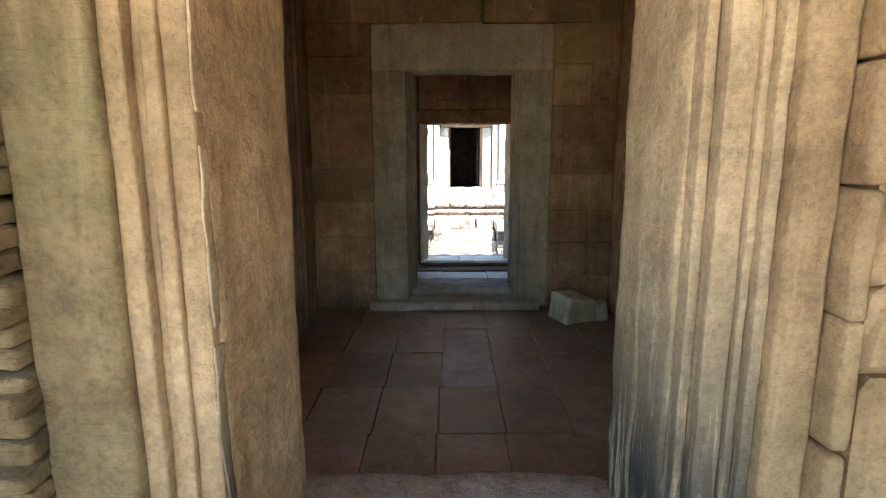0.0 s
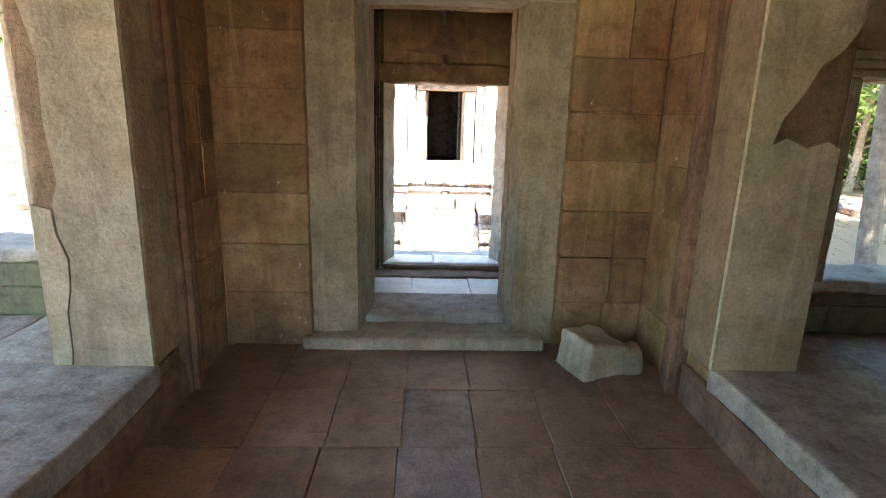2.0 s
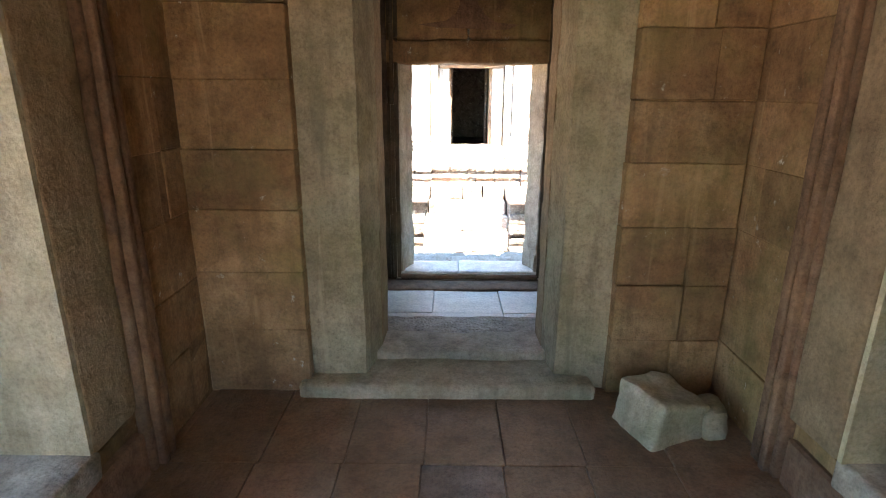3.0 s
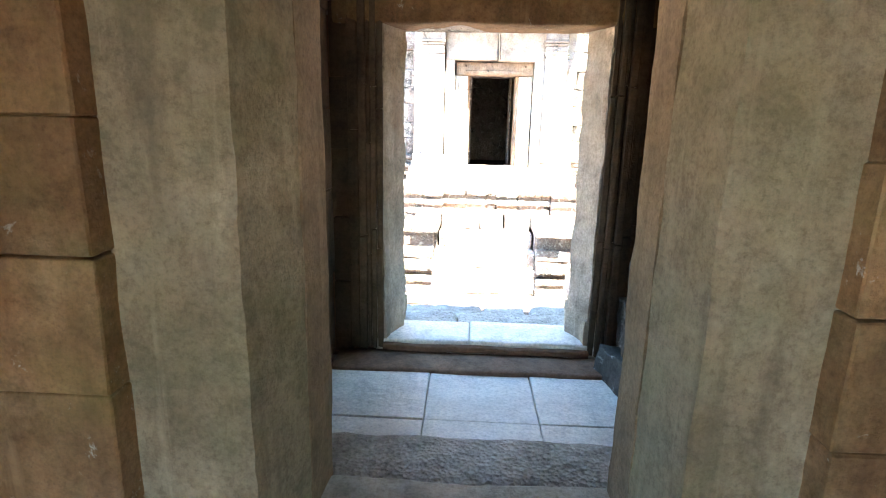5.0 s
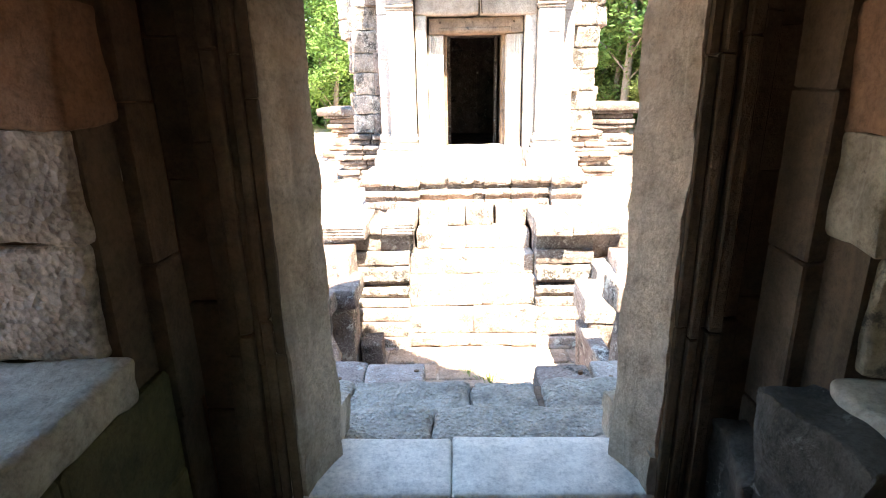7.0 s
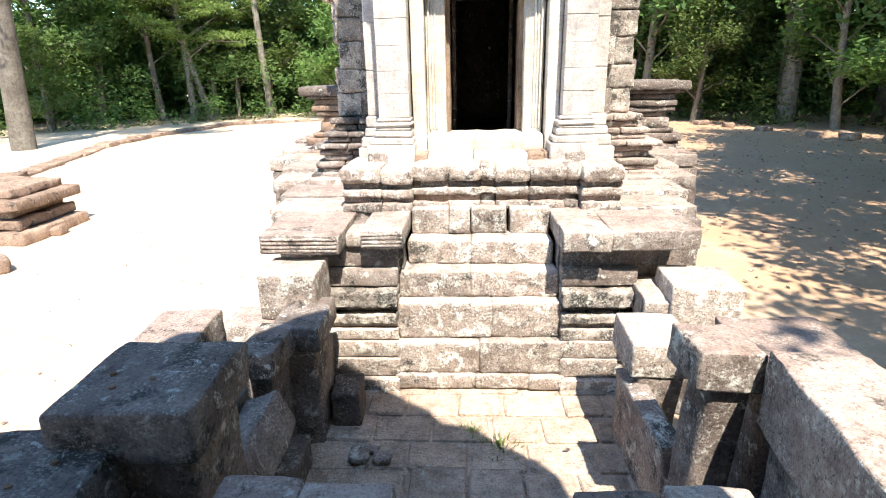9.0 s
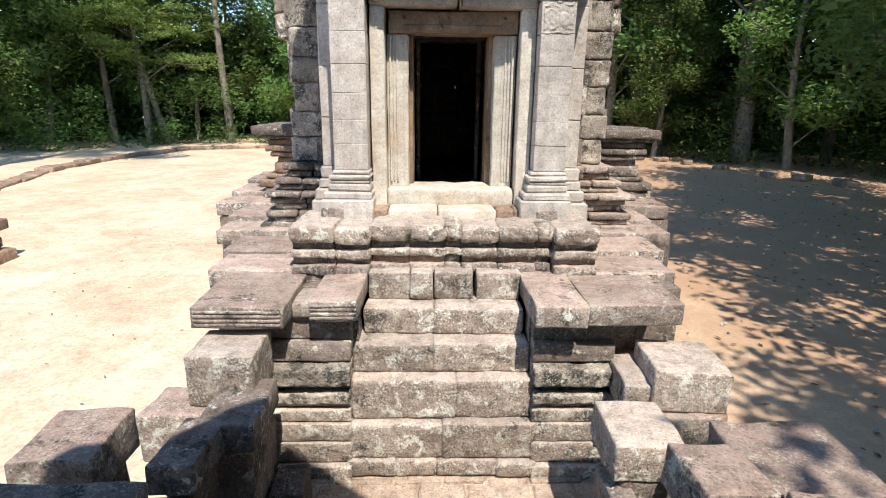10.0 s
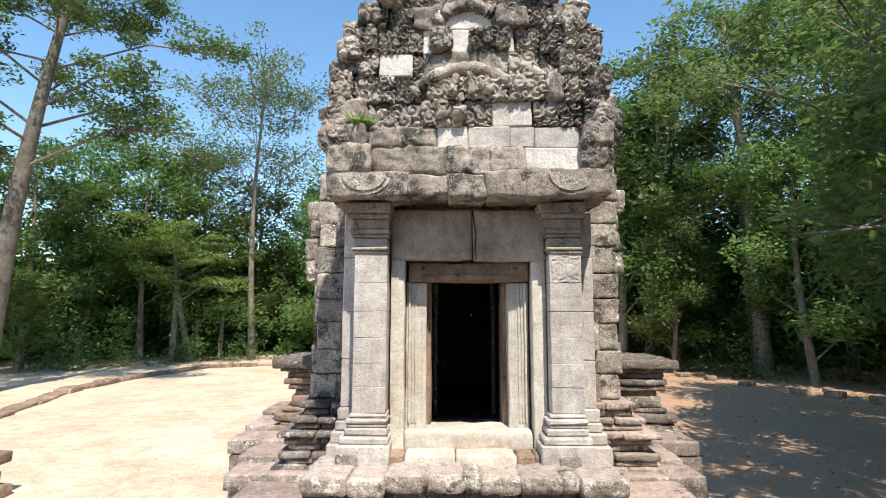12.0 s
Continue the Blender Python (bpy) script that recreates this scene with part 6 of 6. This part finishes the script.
for (xa, ya), (xb, yb) in zip(LINE, LINE[1:]):
    n = int(math.hypot(xb - xa, yb - ya) / 0.75)
    ang = math.degrees(math.atan2(yb - ya, xb - xa))
    for i in range(n):
        t = (i + 0.5) / n
        x, y, hgt = xa + (xb - xa) * t + RND.uniform(-0.1, 0.1), ya + (yb - ya) * t + RND.uniform(-0.1, 0.1), RND.uniform(0.1, 0.22)
        rock("laterite_block", low_wall, (x - 0.43, x + 0.43, y - 0.3, y + 0.3, -1.45, -1.4 + hgt), M_LATERITE, 0.03, 0.2, 0.03, 3, turn=(0, 0, ang + RND.uniform(-8, 8)))
ruin = tagged(new("ruin"), "stub of a ruined moulded stone base on the sand", "ruin")
ruin.location = (-7.8, 14.6, -1.37)
for x0, x1, y0, y1, z0, z1 in ((-9.6, -6.85, 13.6, 15.2, -1.42, -1.2), (-9.6, -7.05, 13.8, 15.2, -1.2, -1.02), (-9.6, -7.2, 13.9, 15.1, -1.02, -0.86), (-9.6, -6.9, 13.7, 15.2, -0.86, -0.68), (-9.6, -7.15, 13.9, 15.1, -0.68, -0.52)):
    rock("moulding_course", ruin, (x0, x1, y0, y1, z0, z1), M_LATERITE, 0.03, 0.12, 0.03, 3)
for x, y, s in ((-6.9, 14.3, 0.2), (-6.4, 12.3, 0.3), (13.2, 26.4, 0.3), (13.9, 25.5, 0.35), (12.4, 28.4, 0.3), (14.4, 24.0, 0.4), (14.6, 26.8, 0.25), (11.9, 30.4, 0.3), (15.2, 22.6, 0.35), (11.2, 31.6, 0.3), (2.75, 10.3, 0.2)):
    tagged(rock("stone_block", None, (x - s, x + s, y - s * 0.7, y + s * 0.7, -1.42, -1.37 + s * 0.6), M_LATERITE, 0.05, 0.12, 0.04, 3, turn=(0, 0, RND.uniform(0, 90))), "loose weathered stone on the ground", "stone", "loose stones on the ground")

stub = tagged(new("ruined_building"), "sunlit pale ruined stone building beyond the west window", "building")
stub.location = (-11.7, 14.8, -1.37)
for k in range(13):
    x = -13.6 + (0.2 if k % 2 else 0.0)
    while x < -9.75:
        w = RND.uniform(0.5, 0.9)
        e = min(x + w, -9.65)
        if e - x > 0.15 and not (2 < k < 9 and -11.6 < (x + e) / 2 < -11.0) and not (k > 10 and RND.random() < 0.4):
            rock("stone_block", stub, (x, e - 0.012, 13.9 + RND.uniform(-0.04, 0.04), 15.8, -1.42 + 0.38 * k, -1.05 + 0.38 * k), M_PALESTONE, 0.02, 0.2, 0.012, 4)
        x = e + 0.001
for k in range(9):
    x, y = 14.9 - 0.05 * k + RND.uniform(-0.15, 0.15), 20.8 - 0.55 * k
    tagged(rock("stone_block", None, (x - 0.35, x + 0.35, y - 0.3, y + 0.3, -1.42, -1.0 + RND.uniform(-0.15, 0.1)), M_DARKBLOCK, 0.08, 0.1, 0.05, 3, turn=(0, 0, RND.uniform(0, 90))), "dark broken stone in a row on the ground", "stone", "row of dark stones")

# ---- small growth ----
def tuft(name, at, n, size, label, seed, spread=0.08):
    rng = random.Random(seed)
    verts, faces = [], []
    for i in range(n):
        a, r = rng.uniform(0, 6.28), rng.uniform(0, spread)
        b = Vector((math.cos(a) * r, math.sin(a) * r, 0))
        out = Vector((math.cos(a), math.sin(a), 0)) * rng.uniform(0.3, 1.1) * size
        side = Vector((-math.sin(a), math.cos(a), 0)) * 0.09 * size
        tip = b + out + Vector((0, 0, rng.uniform(0.5, 1.1) * size))
        mid = b + out * 0.4 + Vector((0, 0, 0.55 * size))
        k = len(verts)
        verts += [tuple(b - side), tuple(b + side), tuple(mid + side), tuple(mid - side), tuple(tip)]
        faces += [(k, k + 1, k + 2, k + 3), (k + 3, k + 2, k + 4)]
    ob = mesh_object(name, verts, faces, M_LEAF_LIGHT)
    ob.location = at
    return tagged(ob, label, "plant", kind="stuff")


tuft("grass_tuft", (0.55, 8.72, -1.32), 60, 0.05, "sparse low grass growing between paving stones", 3, 0.14)
tuft("grass_tuft", (0.35, 8.9, -1.32), 30, 0.04, "sparse low grass growing between paving stones", 4, 0.1)
tuft("fern", (-0.42, 10.36, 3.1), 40, 0.16, "bright green fern growing on the stone gable", 5, 0.03)
for k, (x, y) in enumerate(((-0.5, 8.9), (-0.35, 8.5), (0.75, 8.5), (-0.55, 9.25), (-0.3, 9.1), (1.0, 8.7), (0.1, 7.9), (0.3, 8.35))):
    lf = mesh_object("dry_leaf", [(-0.03, 0, 0), (0, -0.015, 0.006), (0.035, 0, 0.002), (0, 0.015, 0.008)], [(0, 1, 2, 3)], M_LATERITE)
    lf.location, lf.rotation_euler = (x, y, -1.302), (0, 0, k * 1.3)
    tagged(lf, "dry brown leaf lying on the paving", "leaf", "dry leaves on the walk")


def litter(name, x0, x1, y0, y1, n, size, material, seed, label):
    """Fallen leaves strewn flat over the ground, thicker towards the trees."""
    rng = np.random.default_rng(seed)
    x = x0 + (x1 - x0) * rng.random(n) ** 0.8
    y = rng.uniform(y0, y1, n)
    z = np.array([-1.352 + 0.05 * noise.noise((a * 0.4, b * 0.4, 0)) + 0.02 * noise.noise((a * 1.7, b * 1.7, 3)) for a, b in zip(x, y)])
    turn = rng.uniform(0, 6.283, n)
    s = size * rng.uniform(0.5, 1.5, n)
    p = np.stack([x, y, z], axis=1)
    a = np.stack([np.cos(turn) * s, np.sin(turn) * s, rng.uniform(-0.3, 0.3, n) * s], axis=1)
    b = np.stack([-np.sin(turn) * s * 0.5, np.cos(turn) * s * 0.5, rng.uniform(-0.2, 0.4, n) * s], axis=1)
    quads = np.stack([p - a, p + b, p + a, p - b], axis=1).reshape(-1, 3)
    ob = mesh_object(name, quads.tolist(), [(4 * i, 4 * i + 1, 4 * i + 2, 4 * i + 3) for i in range(n)], material)
    return tagged(ob, label, "leaf litter", kind="stuff")


litter("leaf_litter", 3.4, 24.0, 4.0, 32.0, 9000, 0.036, M_LATERITE, 21, "dry brown leaf litter strewn on shaded ground")
litter("leaf_litter", 3.2, 20.0, 4.0, 30.0, 3500, 0.03, M_NEWSTONE, 22, "pale dry leaves strewn on shaded ground")
litter("leaf_litter", -14.0, -2.5, 8.0, 32.0, 700, 0.02, M_LATERITE, 23, "few brown leaves scattered on pale sand")
